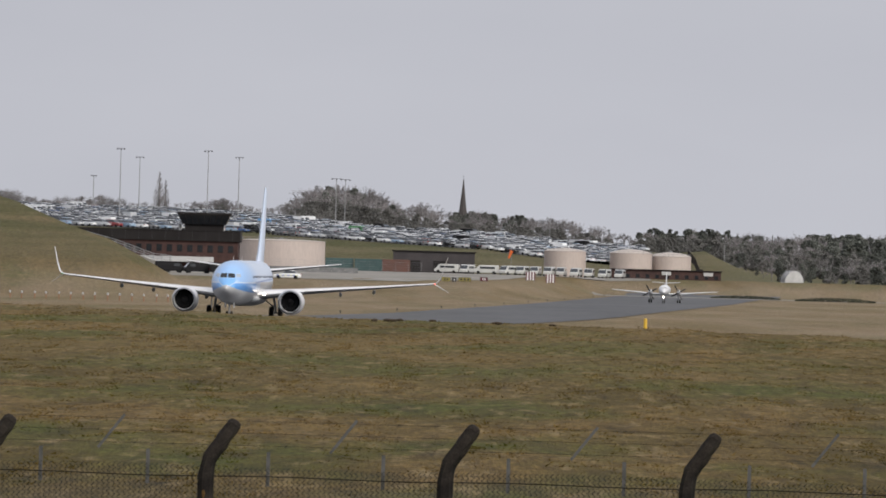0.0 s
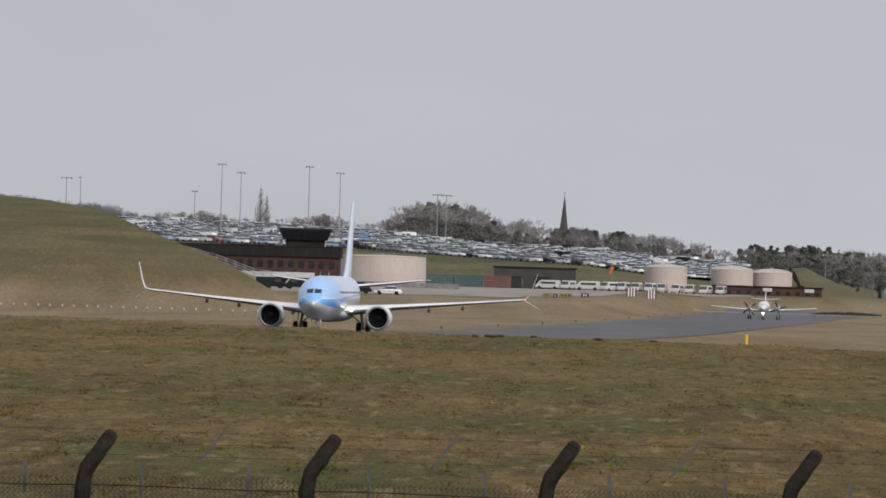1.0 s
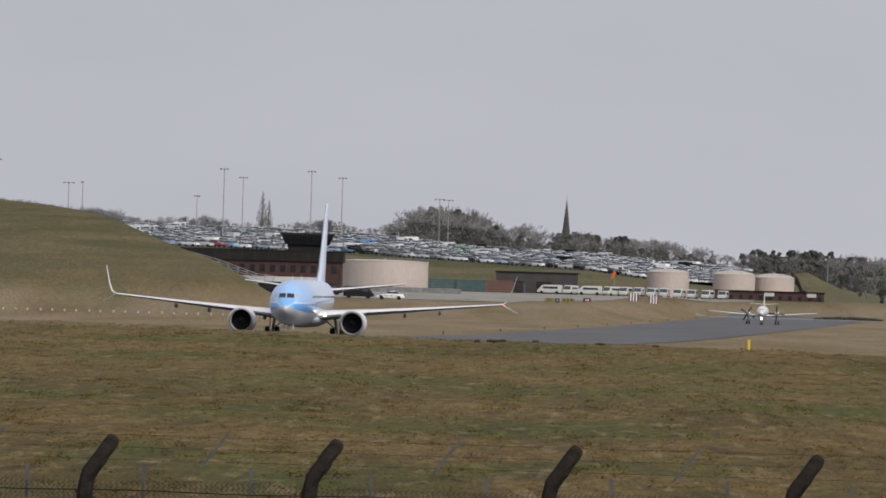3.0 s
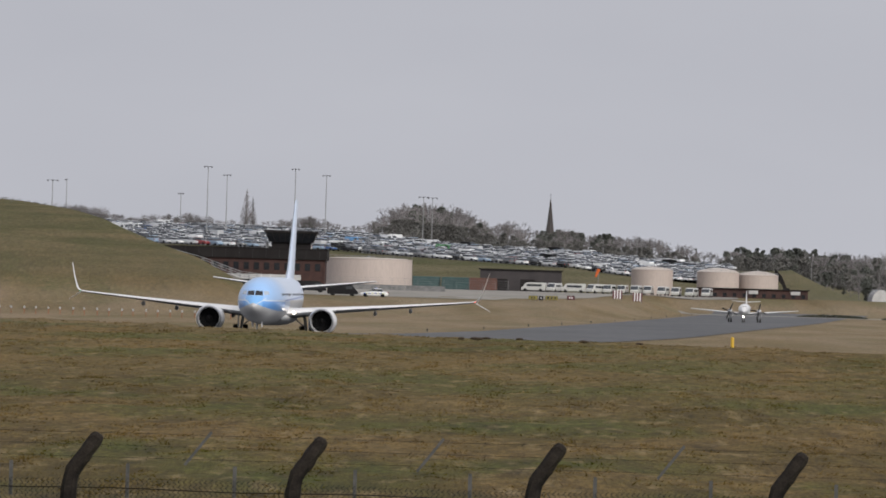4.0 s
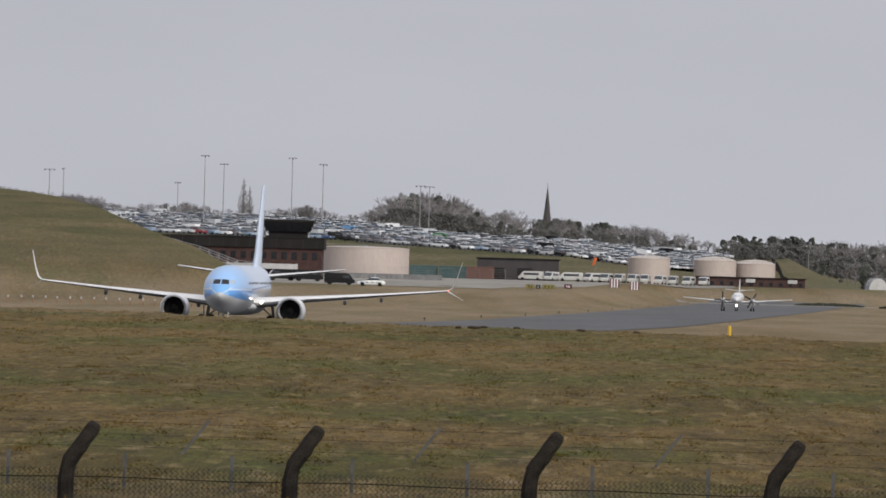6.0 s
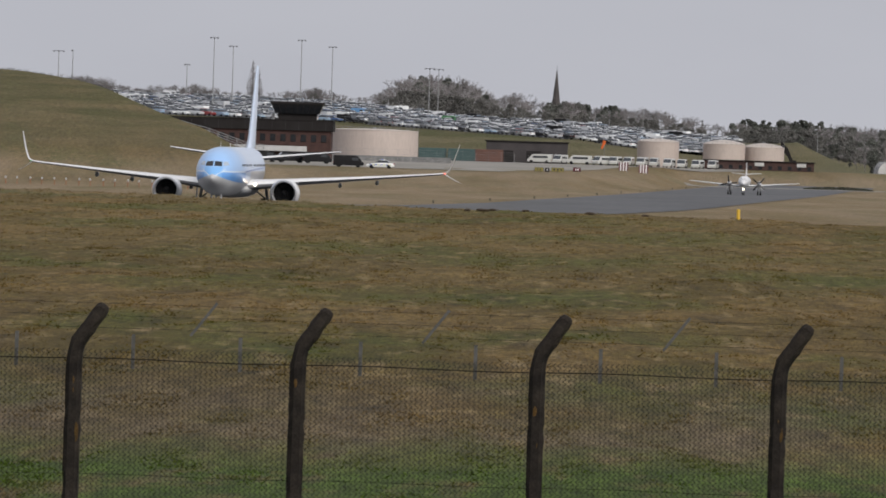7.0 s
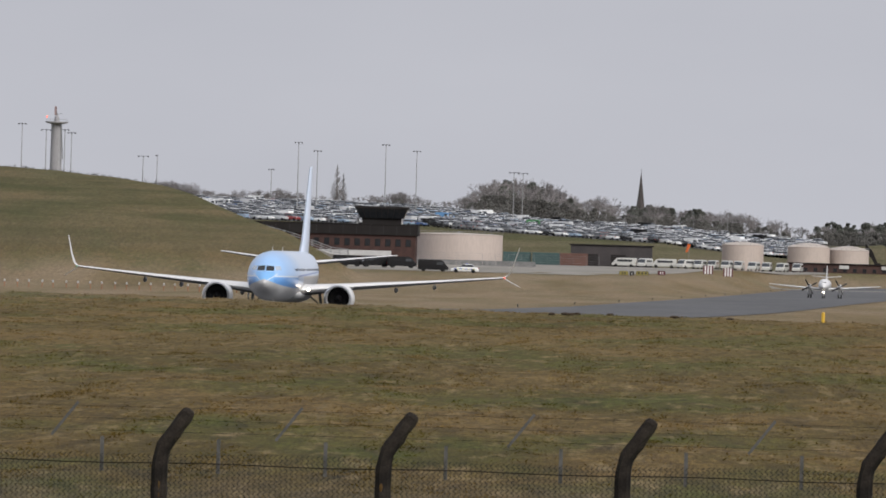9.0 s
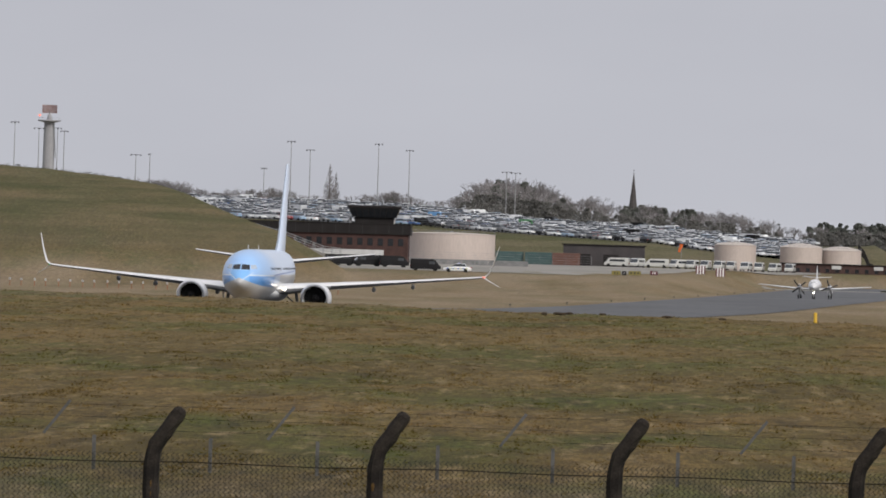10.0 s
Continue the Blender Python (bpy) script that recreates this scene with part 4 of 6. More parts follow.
M_MASTPOLE = material("dull_grey_mast_paint", (0.30, 0.305, 0.315), (0.25, 0.255, 0.26), 0.6, 0.1, scale=2)
M_MASTHEAD = material("dark_lamp_housing", (0.08, 0.08, 0.085), (0.06, 0.06, 0.065), 0.5, scale=3)
for u, v, s, arm in ((-611, 187, 7.2, 1.8), (-577, 173, 7.0, 1.8), (-456, 187, 7.0, 1.8), (-401, 177, 6.9, 1.8), (-228, 144, 6.8, 2.4), (-212, 143, 6.6, 2.4),
                     (-1102, 207, 7.4, 1.8), (-1059, 197, 7.3, 2.4), (-1026, 198, 7.3, 1.8), (-1014, 193, 7.2, 1.8), (-886, 155, 7.0, 2.6), (-861, 157, 7.0, 0.6), (-658, 138, 6.4, 1.4)):
    mx, my, mz = s_at(u, v, s)
    make_mast(mx, my, mz, up(mx, my), arm, 3 if arm > 1 else 1)


def make_radar():
    x, y, z = s_at(-1041, 215, 7.8)
    base = up(x, y)
    root = thing("radar_tower", pose(x, y, base), "grey concrete radar tower with a red and white scanner", "tower")
    h = z - base
    bm = bmesh.new()
    turned(bm, [(1.55, -0.5), (1.5, 4), (1.32, h * 0.6), (1.2, h - 1.2), (1.2, h - 0.6)], 20)
    shaft = part("shaft", bm, M_TOWER, root, "", True)
    bm = bmesh.new()
    turned(bm, [(1.2, h - 1.0), (2.6, h - 0.7), (2.6, h - 0.45), (1.0, h - 0.4)], 20)
    part("platform", bm, M_TOWER, root)
    bm = bmesh.new()
    for k in range(14):
        a, b = k * math.tau / 14, (k + 1) * math.tau / 14
        p, q = Vector((2.5 * math.cos(a), 2.5 * math.sin(a), h - 0.5)), Vector((2.5 * math.cos(b), 2.5 * math.sin(b), h - 0.5))
        rod(bm, p, p + Vector((0, 0, 0.6)), 0.012, 0.012, 4, False)
        rod(bm, p + Vector((0, 0, 0.6)), q + Vector((0, 0, 0.6)), 0.012, 0.012, 4, False)
    part("guard_rail", bm, M_STEEL, root)
    bm = bmesh.new()
    turned(bm, [(0.6, h - 0.5), (0.5, h + 0.6), (0.25, h + 1.0)], 12)
    part("turning_gear", bm, M_TOWER, root)
    bm = bmesh.new()
    rod(bm, (1.1, -0.9, h - 1.2), (1.6, -1.1, h - 9), 0.12, 0.12, 6)
    part("cable_duct", bm, M_STEEL, shaft)
    part("warning_lamp", box(bmesh.new(), (-2.2, -1.2, h + 0.6), (0.35, 0.35, 0.45), None, 0.08), M_REDLENS, root, "lit red warning lamp")
    scan = new("scanner")
    scan.parent = root
    scan.location = (0, 0, h + 1.0)
    bm = bmesh.new()
    g = []
    for i in range(9):
        g.append([bm.verts.new((-1.7 + 3.4 * i / 8, 0.5 - 0.9 * (1 - ((i - 4) / 4) ** 2) * 0.5, 0.1 + 1.9 * j / 5 + 0.0 * i)) for j in range(6)])
    for i in range(8):
        for j in range(5):
            bm.faces.new((g[i][j], g[i + 1][j], g[i + 1][j + 1], g[i][j + 1]))
    bmesh.ops.solidify(bm, geom=bm.faces, thickness=0.12)
    part("reflector", bm, M_SCAN, scan, "dull red radar reflector")
    bm = bmesh.new()
    rod(bm, (0, 0.2, 0.2), (0, -1.2, 0.5), 0.08, 0.05, 6)
    rod(bm, (0, 0, -0.1), (0, 0, 0.6), 0.2, 0.15, 8)
    part("feed_horn", bm, M_STEEL, scan)
    return scan


M_TOWER = material("pale_tower_concrete", (0.33, 0.33, 0.345), (0.28, 0.28, 0.295), 0.8, scale=0.6, stretch=(1, 1, 0.2), fine=0.08)
M_SCAN = material("faded_red_mesh", (0.36, 0.24, 0.24), (0.44, 0.36, 0.36), 0.7, scale=1.2)
SCANNER = make_radar()


def make_church():
    x, y, z = s_at(-3, 150, 4.25)
    base = up(x, y)
    root = thing("church", pose(x, y, base), "dark stone church with a slender spire above the trees", "church")
    h = z - base
    bm = bmesh.new()
    box(bm, (0, 0, (h - 17) / 2), (4.6, 4.6, h - 17), None, 0.1)
    part("tower", bm, M_STONE, root)
    bm = bmesh.new()
    turned(bm, [(2.1, h - 17.2), (1.75, h - 15), (0.12, h - 0.4), (0.02, h)], 8)
    part("spire", bm, M_STONE, root, "slender eight-sided stone spire")
    bm = bmesh.new()
    rod(bm, (0, 0, h - 0.2), (0, 0, h + 1.4), 0.06, 0.06, 5)
    rod(bm, (-0.35, 0, h + 1.0), (0.35, 0, h + 1.0), 0.05, 0.05, 5)
    part("weather_vane", bm, M_BLACK, root)
    for k in range(4):
        a = k * math.pi / 2
        bm = bmesh.new()
        loft(bm, [[(1.25, -0.35, h - 13.6), (1.25, 0.35, h - 13.6), (1.75, 0.35, h - 13.6), (1.75, -0.35, h - 13.6)], [(1.0, -0.05, h - 11.8), (1.0, 0.05, h - 11.8), (1.25, 0.05, h - 12.2), (1.25, -0.05, h - 12.2)]])
        bmesh.ops.transform(bm, matrix=Matrix.Rotation(a, 4, "Z"), verts=bm.verts)
        part("spire_dormer", bm, M_STONE, root)
    bm = bmesh.new()
    loft(bm, [[(x, yy, zz) for yy, zz in ((-3, 0), (3, 0), (3, 4.5), (0, 7.5), (-3, 4.5))] for x in (2.3, 14)])
    part("nave", bm, M_STONE, root)


make_church()


# Vehicles
def shell(sections):
    """A hull lofted along the length from (x, half width, low, high) with drawn-in upper edges."""
    vs, fs = [], []
    for x, w, lo, hi in sections:
        mid = lo + (hi - lo) * 0.55
        for y, z in ((-w * 0.93, lo), (-w, lo + 0.12), (-w, mid), (-w * 0.9, hi), (w * 0.9, hi), (w, mid), (w, lo + 0.12), (w * 0.93, lo)):
            vs.append((x, y, z))
    n = len(sections)
    for k in range(n - 1):
        for j in range(8):
            a, b = k * 8 + j, k * 8 + (j + 1) % 8
            fs.append((a, b, b + 8, a + 8))
    fs.append(tuple(range(7, -1, -1)))
    fs.append(tuple(range((n - 1) * 8, n * 8)))
    return vs, fs


def frustum(x0, x1, w0, z0, X0, X1, w1, z1):
    vs = [(x0, -w0, z0), (x1, -w0, z0), (x1, w0, z0), (x0, w0, z0), (X0, -w1, z1), (X1, -w1, z1), (X1, w1, z1), (X0, w1, z1)]
    return vs, [(3, 2, 1, 0), (4, 5, 6, 7), (0, 1, 5, 4), (1, 2, 6, 5), (2, 3, 7, 6), (3, 0, 4, 7)]


def disc(x, y, r, w, n=10):
    vs = [(x + r * math.cos(k * math.tau / n), y + s * w / 2, r + r * math.sin(k * math.tau / n)) for s in (-1, 1) for k in range(n)]
    fs = [tuple(range(n)), tuple(range(2 * n - 1, n - 1, -1))] + [(k, n + k, n + (k + 1) % n, (k + 1) % n) for k in range(n)]
    return vs, fs


def block(c, s):
    (x, y, z), (a, b, d) = c, s
    return frustum(x - a / 2, x + a / 2, b / 2, z - d / 2, x - a / 2, x + a / 2, b / 2, z + d / 2) if y == 0 else (
        [(p[0], p[1] + y, p[2]) for p in frustum(x - a / 2, x + a / 2, b / 2, z - d / 2, x - a / 2, x + a / 2, b / 2, z + d / 2)[0]],
        frustum(0, 1, 1, 0, 0, 1, 1, 1)[1])


def vehicle_pieces(kind):
    """(part name, slot, geometry) for each piece; x runs forward. Slots: 0 paint, 1 glass, 2 rubber, 3 lamp, 4 red lamp."""
    out = []
    if kind in ("hatchback", "saloon", "offroader"):
        L, W, H = {"hatchback": (4.1, 0.87, 1.47), "saloon": (4.6, 0.9, 1.43), "offroader": (4.5, 0.93, 1.72)}[kind]
        b = 0.92 if kind != "offroader" else 1.08
        f = L / 2
        out.append(("body", 0, shell([(-f, W * 0.84, 0.36, b - 0.12), (-f + 0.18, W * 0.96, 0.26, b), (-f * 0.4, W, 0.24, b + 0.02), (f * 0.25, W, 0.24, b), (f * 0.62, W * 0.97, 0.25, b - 0.12), (f - 0.15, W * 0.9, 0.28, b - 0.26), (f, W * 0.75, 0.36, b - 0.4)])))
        back = -f + (0.12 if kind != "saloon" else 0.75)
        out.append(("glasshouse", 1, frustum(back, f * 0.42, W * 0.88, b - 0.03, back + 0.35, f * 0.06, W * 0.70, H - 0.06)))
        out.append(("roof", 0, frustum(back + 0.3, f * 0.1, W * 0.72, H - 0.07, back + 0.45, f * 0.0, W * 0.62, H)))
        wr, wx = 0.31, f * 0.62
    else:
        L, W, H = {"van": (5.0, 0.97, 1.95), "minibus": (5.2, 0.95, 1.95)}[kind]
        f = L / 2
        out.append(("body", 0, shell([(-f, W * 0.95, 0.4, H - 0.15), (-f + 0.1, W, 0.3, H), (f * 0.42, W, 0.3, H), (f * 0.62, W * 0.98, 0.3, H * 0.92), (f * 0.86, W * 0.96, 0.3, H * 0.54), (f, W * 0.88, 0.36, H * 0.42)])))
        out.append(("windscreen", 1, frustum(f * 0.60, f * 0.885, W * 0.86, H * 0.53, f * 0.5, f * 0.64, W * 0.80, H * 0.915)))
        for s in (-1, 1):
            out.append(("side_glass", 1, block((-f * 0.1 if kind == "minibus" else f * 0.42, s * W * 0.985, H * 0.70), (L * (0.62 if kind == "minibus" else 0.2), 0.05, H * 0.24))))
        wr, wx = 0.35, f * 0.64
    for x in (-wx, wx):
        for s in (-1, 1):
            out.append(("wheel", 2, disc(x, s * (W - 0.12), wr, 0.24)))
    for s in (-1, 1):
        out.append(("headlight", 3, block((f - 0.1, s * W * 0.62, 0.66), (0.16, 0.3, 0.14))))
        out.append(("tail_light", 4, block((-f + 0.02, s * W * 0.72, 0.78), (0.1, 0.2, 0.2))))
    return out


def paint(name, c, metal=0.0):
    return material(name, c, tuple(v * 0.92 for v in c), 0.32, metal, scale=1.5, coat=0.6)


PAINTS = [("white", paint("white_car_paint", (0.82, 0.83, 0.84))), ("silver", paint("silver_car_paint", (0.56, 0.57, 0.59), 0.25)), ("grey", paint("grey_car_paint", (0.17, 0.175, 0.18), 0.3)),
          ("black", material("black_car_paint", (0.012, 0.012, 0.014), (0.010, 0.010, 0.011), 0.75, scale=1.5)), ("blue", paint("blue_car_paint", (0.04, 0.10, 0.26))), ("red", paint("red_car_paint", (0.22, 0.02, 0.02))), ("pale blue", paint("pale_blue_car_paint", (0.26, 0.36, 0.48)))]
M_CARGLASS = material("car_glass", (0.05, 0.056, 0.065), (0.035, 0.04, 0.046), 0.05, scale=1, coat=1.0)
M_LAMP = material("clear_lamp_lens", (0.65, 0.65, 0.62), rough=0.15, scale=2)
M_REDLAMP = material("red_lamp_lens", (0.30, 0.02, 0.02), rough=0.2, scale=2)


def vehicle(kind, colour, mat, label, category="car", group=""):
    root = thing(kind, pose(0, 0, 0), label, category, group)
    wheel_mesh = None
    for name, slot, (vs, fs) in vehicle_pieces(kind):
        me = bpy.data.meshes.new(name)
        me.from_pydata(vs, [], fs)
        me.materials.append((mat, M_CARGLASS, M_RUBBER, M_LAMP, M_REDLAMP)[slot])
        ob = new(name, me)
        ob.parent = root
    return root


# Car park on the terrace
car_park = ribbon("car_park", [(-125, 2496), (-135, 2945)], [(44, 2496), (47, 2945)], M_ASPHALT, 0.05, 60)
tagged(car_park, "asphalt car park on a rising terrace packed with cars", "car park", kind="structure")
rng = random.Random(11)
weights = [33, 36, 11, 9, 5, 1, 9]
templates = {}
stuff = {k: ([], []) for k in range(len(PAINTS) + 4)}
cars_made = 0
for r in range(16):
    y = 2503 + r * 27.3
    x = -128 + rng.uniform(0, 2)
    right = 41 + r * 0.2
    block_turn = 0
    while x < right:
        x += rng.uniform(2.65, 3.2)
        if rng.random() < 0.05:
            x += 2.8
        ci = rng.choices(range(len(PAINTS)), weights)[0]
        kind = rng.choices(("hatchback", "saloon", "offroader", "van"), (46, 26, 24, 4))[0]
        if kind == "van":
            ci = rng.choice((0, 0, 1, 3))
        yy = y + rng.uniform(-0.4, 0.4)
        turn = (-44 if rng.random() < 0.78 else 136) + rng.uniform(-9, 9)
        slope = math.degrees(math.atan2(up(x, yy + 5) - up(x, yy - 5), 10))
        m = pose(x, yy, up(x, yy) + 0.055) @ pose(0, 0, 0, slope, 0, 0) @ pose(0, 0, 0, 0, 0, turn)
        if r < 6 and cars_made < 296:
            key = (kind, ci)
            if key not in templates:
                templates[key] = vehicle(kind, PAINTS[ci][0], PAINTS[ci][1], PAINTS[ci][0] + " " + kind + " parked in a packed row of the car park", "van" if kind == "van" else "car", "cars in the terraced car park")
                templates[key].matrix_basis = m
            else:
                copy_thing(templates[key], m)
            cars_made += 1
        else:
            for name, slot, (vs, fs) in vehicle_pieces(kind):
                if name in ("tail_light",):
                    continue
                k = ci if slot == 0 else len(PAINTS) + slot - 1
                V, Fc = stuff[k]
                b = len(V)
                V.extend(tuple(m @ Vector(v)) for v in vs)
                Fc.extend(tuple(b + i for i in f) for f in fs)
V, Fc, mi, off = [], [], [], 0
mats = [p[1] for p in PAINTS] + [M_CARGLASS, M_RUBBER, M_LAMP, M_REDLAMP]
for k in range(len(mats)):
    v, f = stuff[k]
    Fc.extend(tuple(off + i for i in q) for q in f)
    mi.extend([k] * len(f))
    V.extend(v)
    off += len(v)
me = bpy.data.meshes.new("distant_parked_cars")
me.from_pydata(V, [], Fc)
for mm in mats:
    me.materials.append(mm)
me.polygons.foreach_set("material_index", mi)
tagged(new("distant_parked_cars", me), "rows of parked cars in white, silver, grey and black", "cars", kind="stuff")

# vans that stand above the rows
for name, mm, x, y, t in (("bright green", paint("green_van_paint", (0.05, 0.22, 0.07)), -26.6, 2731, -38), ("sky blue", paint("sky_blue_van_paint", (0.12, 0.32, 0.62)), -48.8, 2690, -40), ("white", PAINTS[0][1], -42.2, 2892, 178)):
    lone = vehicle("van", name, mm, name + " van parked between the rows of cars", "van", "vans in the car park")
    lone.matrix_basis = pose(x, y, up(x, y) + 0.06, 0, 0, t)

# shuttle minibuses below the embankment
bus = vehicle("minibus", "white", paint("off_white_van_paint", (0.52, 0.52, 0.50)), "white minibus parked in line on the apron", "minibus", "white minibuses on the apron")
spots = [(9.6, 2296, -122), (12.6, 2298, -104), (15.4, 2300, -99), (18.3, 2299, -101), (20.9, 2302, -97), (24.0, 2300, -102), (26.8, 2303, -96), (30.1, 2304, -104), (33.4, 2306, -98), (-3.4, 2300, 168), (0.9, 2301, -110), (5.0, 2299, 175)]
for k, (x, y, t) in enumerate(spots):
    m = pose(x, y, up(x, y) + 0.07, 0, 0, t)
    if k == 0:
        bus.matrix_basis = m
    else:
        copy_thing(bus, m)

# patrol car and dark vans by the office block
patrol = vehicle("saloon", "white", PAINTS[0][1], "white patrol car with blue and yellow side squares", "car")
patrol.matrix_basis = pose(-28.9, 1787, up(-28.9, 1787) + 0.02, 0, 0, 176)
M_CHECKBLUE = material("blue_reflective", (0.02, 0.07, 0.35), rough=0.4, scale=3)
M_CHECKYELLOW = material("yellow_reflective", (0.55, 0.56, 0.30), rough=0.4, scale=3)
for k in range(8):
    for s in (-1, 1):
        bm = box(bmesh.new(), (-1.55 + k * 0.44, s * 0.905, 0.62), (0.43, 0.03, 0.13))
        part("side_square", bm, M_CHECKBLUE if k % 2 else M_CHECKYELLOW, patrol)
part("light_bar", box(bmesh.new(), (-0.3, 0, 1.5), (0.3, 1.1, 0.12), None, 0.03), M_CHECKBLUE, patrol)
van = vehicle("van", "black", PAINTS[3][1], "black panel van parked beside the office block", "van", "black vans")
van.matrix_basis = pose(-34.3, 1794, up(-34.3, 1794) + 0.02, 0, 0, 4)
for x, y, t in ((-41.0, 1862, 8), (-45.6, 1864, -168), (-50.4, 1866, 10)):
    copy_thing(van, pose(x, y, up(x, y) + 0.07, 0, 0, t))


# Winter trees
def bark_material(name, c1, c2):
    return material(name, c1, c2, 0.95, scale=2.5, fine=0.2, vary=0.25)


# distance haze put into these base colours: greyer and paler than bark and leaf
M_BARK = bark_material("haze_grey_bark", (0.20, 0.187, 0.188), (0.15, 0.14, 0.141))
M_TWIG = bark_material("haze_grey_twigs", (0.255, 0.242, 0.25), (0.21, 0.199, 0.206))
M_NEEDLE = bark_material("haze_grey_evergreen", (0.115, 0.122, 0.108), (0.09, 0.097, 0.088))
M_SCRUB = bark_material("haze_grey_scrub", (0.15, 0.147, 0.14), (0.12, 0.117, 0.113))


def bare_tree(seed, height, spread, upright=0.0):
    """Trunk and limbs as tapered prisms, and a crown of fine twigs; height in metres."""
    rng = random.Random(seed)
    bm = bmesh.new()
    tips = []

    def grow(p, d, length, r, depth):
        q = p + d * length
        rod(bm, p, q, r, r * 0.62, 5 if depth < 2 else 3, False)
        if depth >= 2:
            tips.append((p, q, d, length))
        if depth == 4:
            return
        for k in range(rng.choice((2, 3, 3)) if depth else rng.choice((4, 5))):
            a = rng.uniform(0, math.tau)
            tilt = rng.uniform(0.25, 0.85) * (1 - upright * 0.7) * (1.0 if depth else spread)
            side = d.orthogonal().normalized()
            side.rotate(Matrix.Rotation(a, 3, d))
            nd = (d * math.cos(tilt) + side * math.sin(tilt) + Vector((0, 0, 0.12 + upright * 0.5))).normalized()
            start = p.lerp(q, rng.uniform(0.55, 1.0))
            grow(start, nd, length * rng.uniform(0.6, 0.82), r * 0.55, depth + 1)
    grow(Vector((0, 0, -0.3)), Vector((rng.uniform(-0.05, 0.05), rng.uniform(-0.05, 0.05), 1)).normalized(), height * 0.33, height * 0.021, 0)
    tv, tf = [], []
    for p, q, d, length in tips:
        for k in range(8):
            s = p.lerp(q, rng.uniform(0.2, 1.0))
            v = (d + Vector((rng.uniform(-0.9, 0.9), rng.uniform(-0.9, 0.9), rng.uniform(-0.3, 0.9)))).normalized()
            e = s + v * rng.uniform(0.5, 1.1) * height * 0.065
            w = v.orthogonal().normalized() * height * 0.0017
            w.rotate(Matrix.Rotation(rng.uniform(0, 6.28), 3, v))
            b = len(tv)
            f = s.lerp(e, 0.5) + Vector((rng.uniform(-0.3, 0.3), rng.uniform(-0.3, 0.3), rng.uniform(-0.1, 0.3))) * height * 0.05
            tv.extend([s - w, s + w, e, f])
            tf.append((b, b + 1, b + 2))
            tf.append((b, b + 1, b + 3))
    zmax = max(max(v.co.z for v in bm.verts), max(v.z for v in tv))
    k = height / zmax
    bmesh.ops.scale(bm, vec=(k, k, k), verts=bm.verts)
    return bm, [tuple(v * k) for v in tv], tf


def columnar(seed, height):
    """A fastigiate tree: one straight leader with steep short branches all the way up."""
    rng = random.Random(seed)
    bm = bmesh.new()
    rod(bm, (0, 0, -0.3), (0, 0, height * 0.92), height * 0.02, height * 0.003, 6, False)
    tv, tf = [], []
    for k in range(150):
        t = rng.uniform(0.02, 0.93)
        wide = height * 0.17 * min(1.0, 0.6 + 2.4 * t) * (1 - t) ** 1.1
        a = rng.uniform(0, math.tau)
        p = Vector((0, 0, t * height))
        q = p + Vector((math.cos(a) * wide, math.sin(a) * wide, wide * rng.uniform(1.0, 1.7)))
        rod(bm, p, q, height * 0.004, height * 0.0012, 3, False)
        for j in range(18):
            s = p.lerp(q, rng.uniform(0.15, 1.05))
            e = s + Vector((rng.uniform(-0.25, 0.25), rng.uniform(-0.25, 0.25), rng.uniform(0.3, 1.0))) * height * 0.05 * (1.2 - t)
            w = Vector((rng.uniform(-1, 1), rng.uniform(-1, 1), 0)) * height * 0.0024
            b = len(tv)
            tv.extend([s - w, s + w, e])
            tf.append((b, b + 1, b + 2))
    zmax = max(v.z for v in tv)
    k = height / zmax
    bmesh.ops.scale(bm, vec=(k, k, k), verts=bm.verts)
    return bm, [tuple(v * k) for v in tv], tf


def leafy(seed, height, width, conical, count=1500, leaf=0.42):
    """Trunk with limbs and a ragged crown of small leaf sprays."""
    rng = random.Random(seed)
    bm = bmesh.new()
    rod(bm, (0, 0, -0.3), (0, 0, height * 0.8), height * 0.022, height * 0.006, 6, False)
    tv, tf = [], []
    lumps = []
    for k in range(16):
        t = rng.uniform(0.15, 0.95)
        r = width * ((1 - t) * 0.9 + 0.08 if conical else math.sqrt(max(0.05, 1 - (2 * t - 0.95) ** 2)) * 0.75)
        a = rng.uniform(0, math.tau)
        c = Vector((r * math.cos(a) * rng.uniform(0.3, 0.9), r * math.sin(a) * rng.uniform(0.3, 0.9), t * height))
        lumps.append((c, max(0.35, r * rng.uniform(0.35, 0.6))))
        rod(bm, (0, 0, t * height * 0.75), c, height * 0.008, height * 0.003, 3, False)
    for k in range(count):
        c, r = rng.choice(lumps)
        d = Vector((rng.gauss(0, 1), rng.gauss(0, 1), rng.gauss(0, 0.8))).normalized()
        p = c + d * r * rng.uniform(0.55, 1.1)
        if p.z < 0.05 * height:
            continue
        n1 = Vector((rng.gauss(0, 1), rng.gauss(0, 1), rng.gauss(0, 1))).normalized()
        s1 = n1.orthogonal().normalized() * leaf * rng.uniform(0.5, 1.2)
        s2 = n1.cross(s1).normalized() * leaf * rng.uniform(0.3, 0.7)
        b = len(tv)
        tv.extend([p - s1, p + s2, p + s1, p - s2])
        tf.append((b, b + 1, b + 2, b + 3))
    zmax = max(v.z for v in tv)
    k = height / zmax
    bmesh.ops.scale(bm, vec=(k, k, k), verts=bm.verts)
    return bm, [tuple(v * k) for v in tv], tf


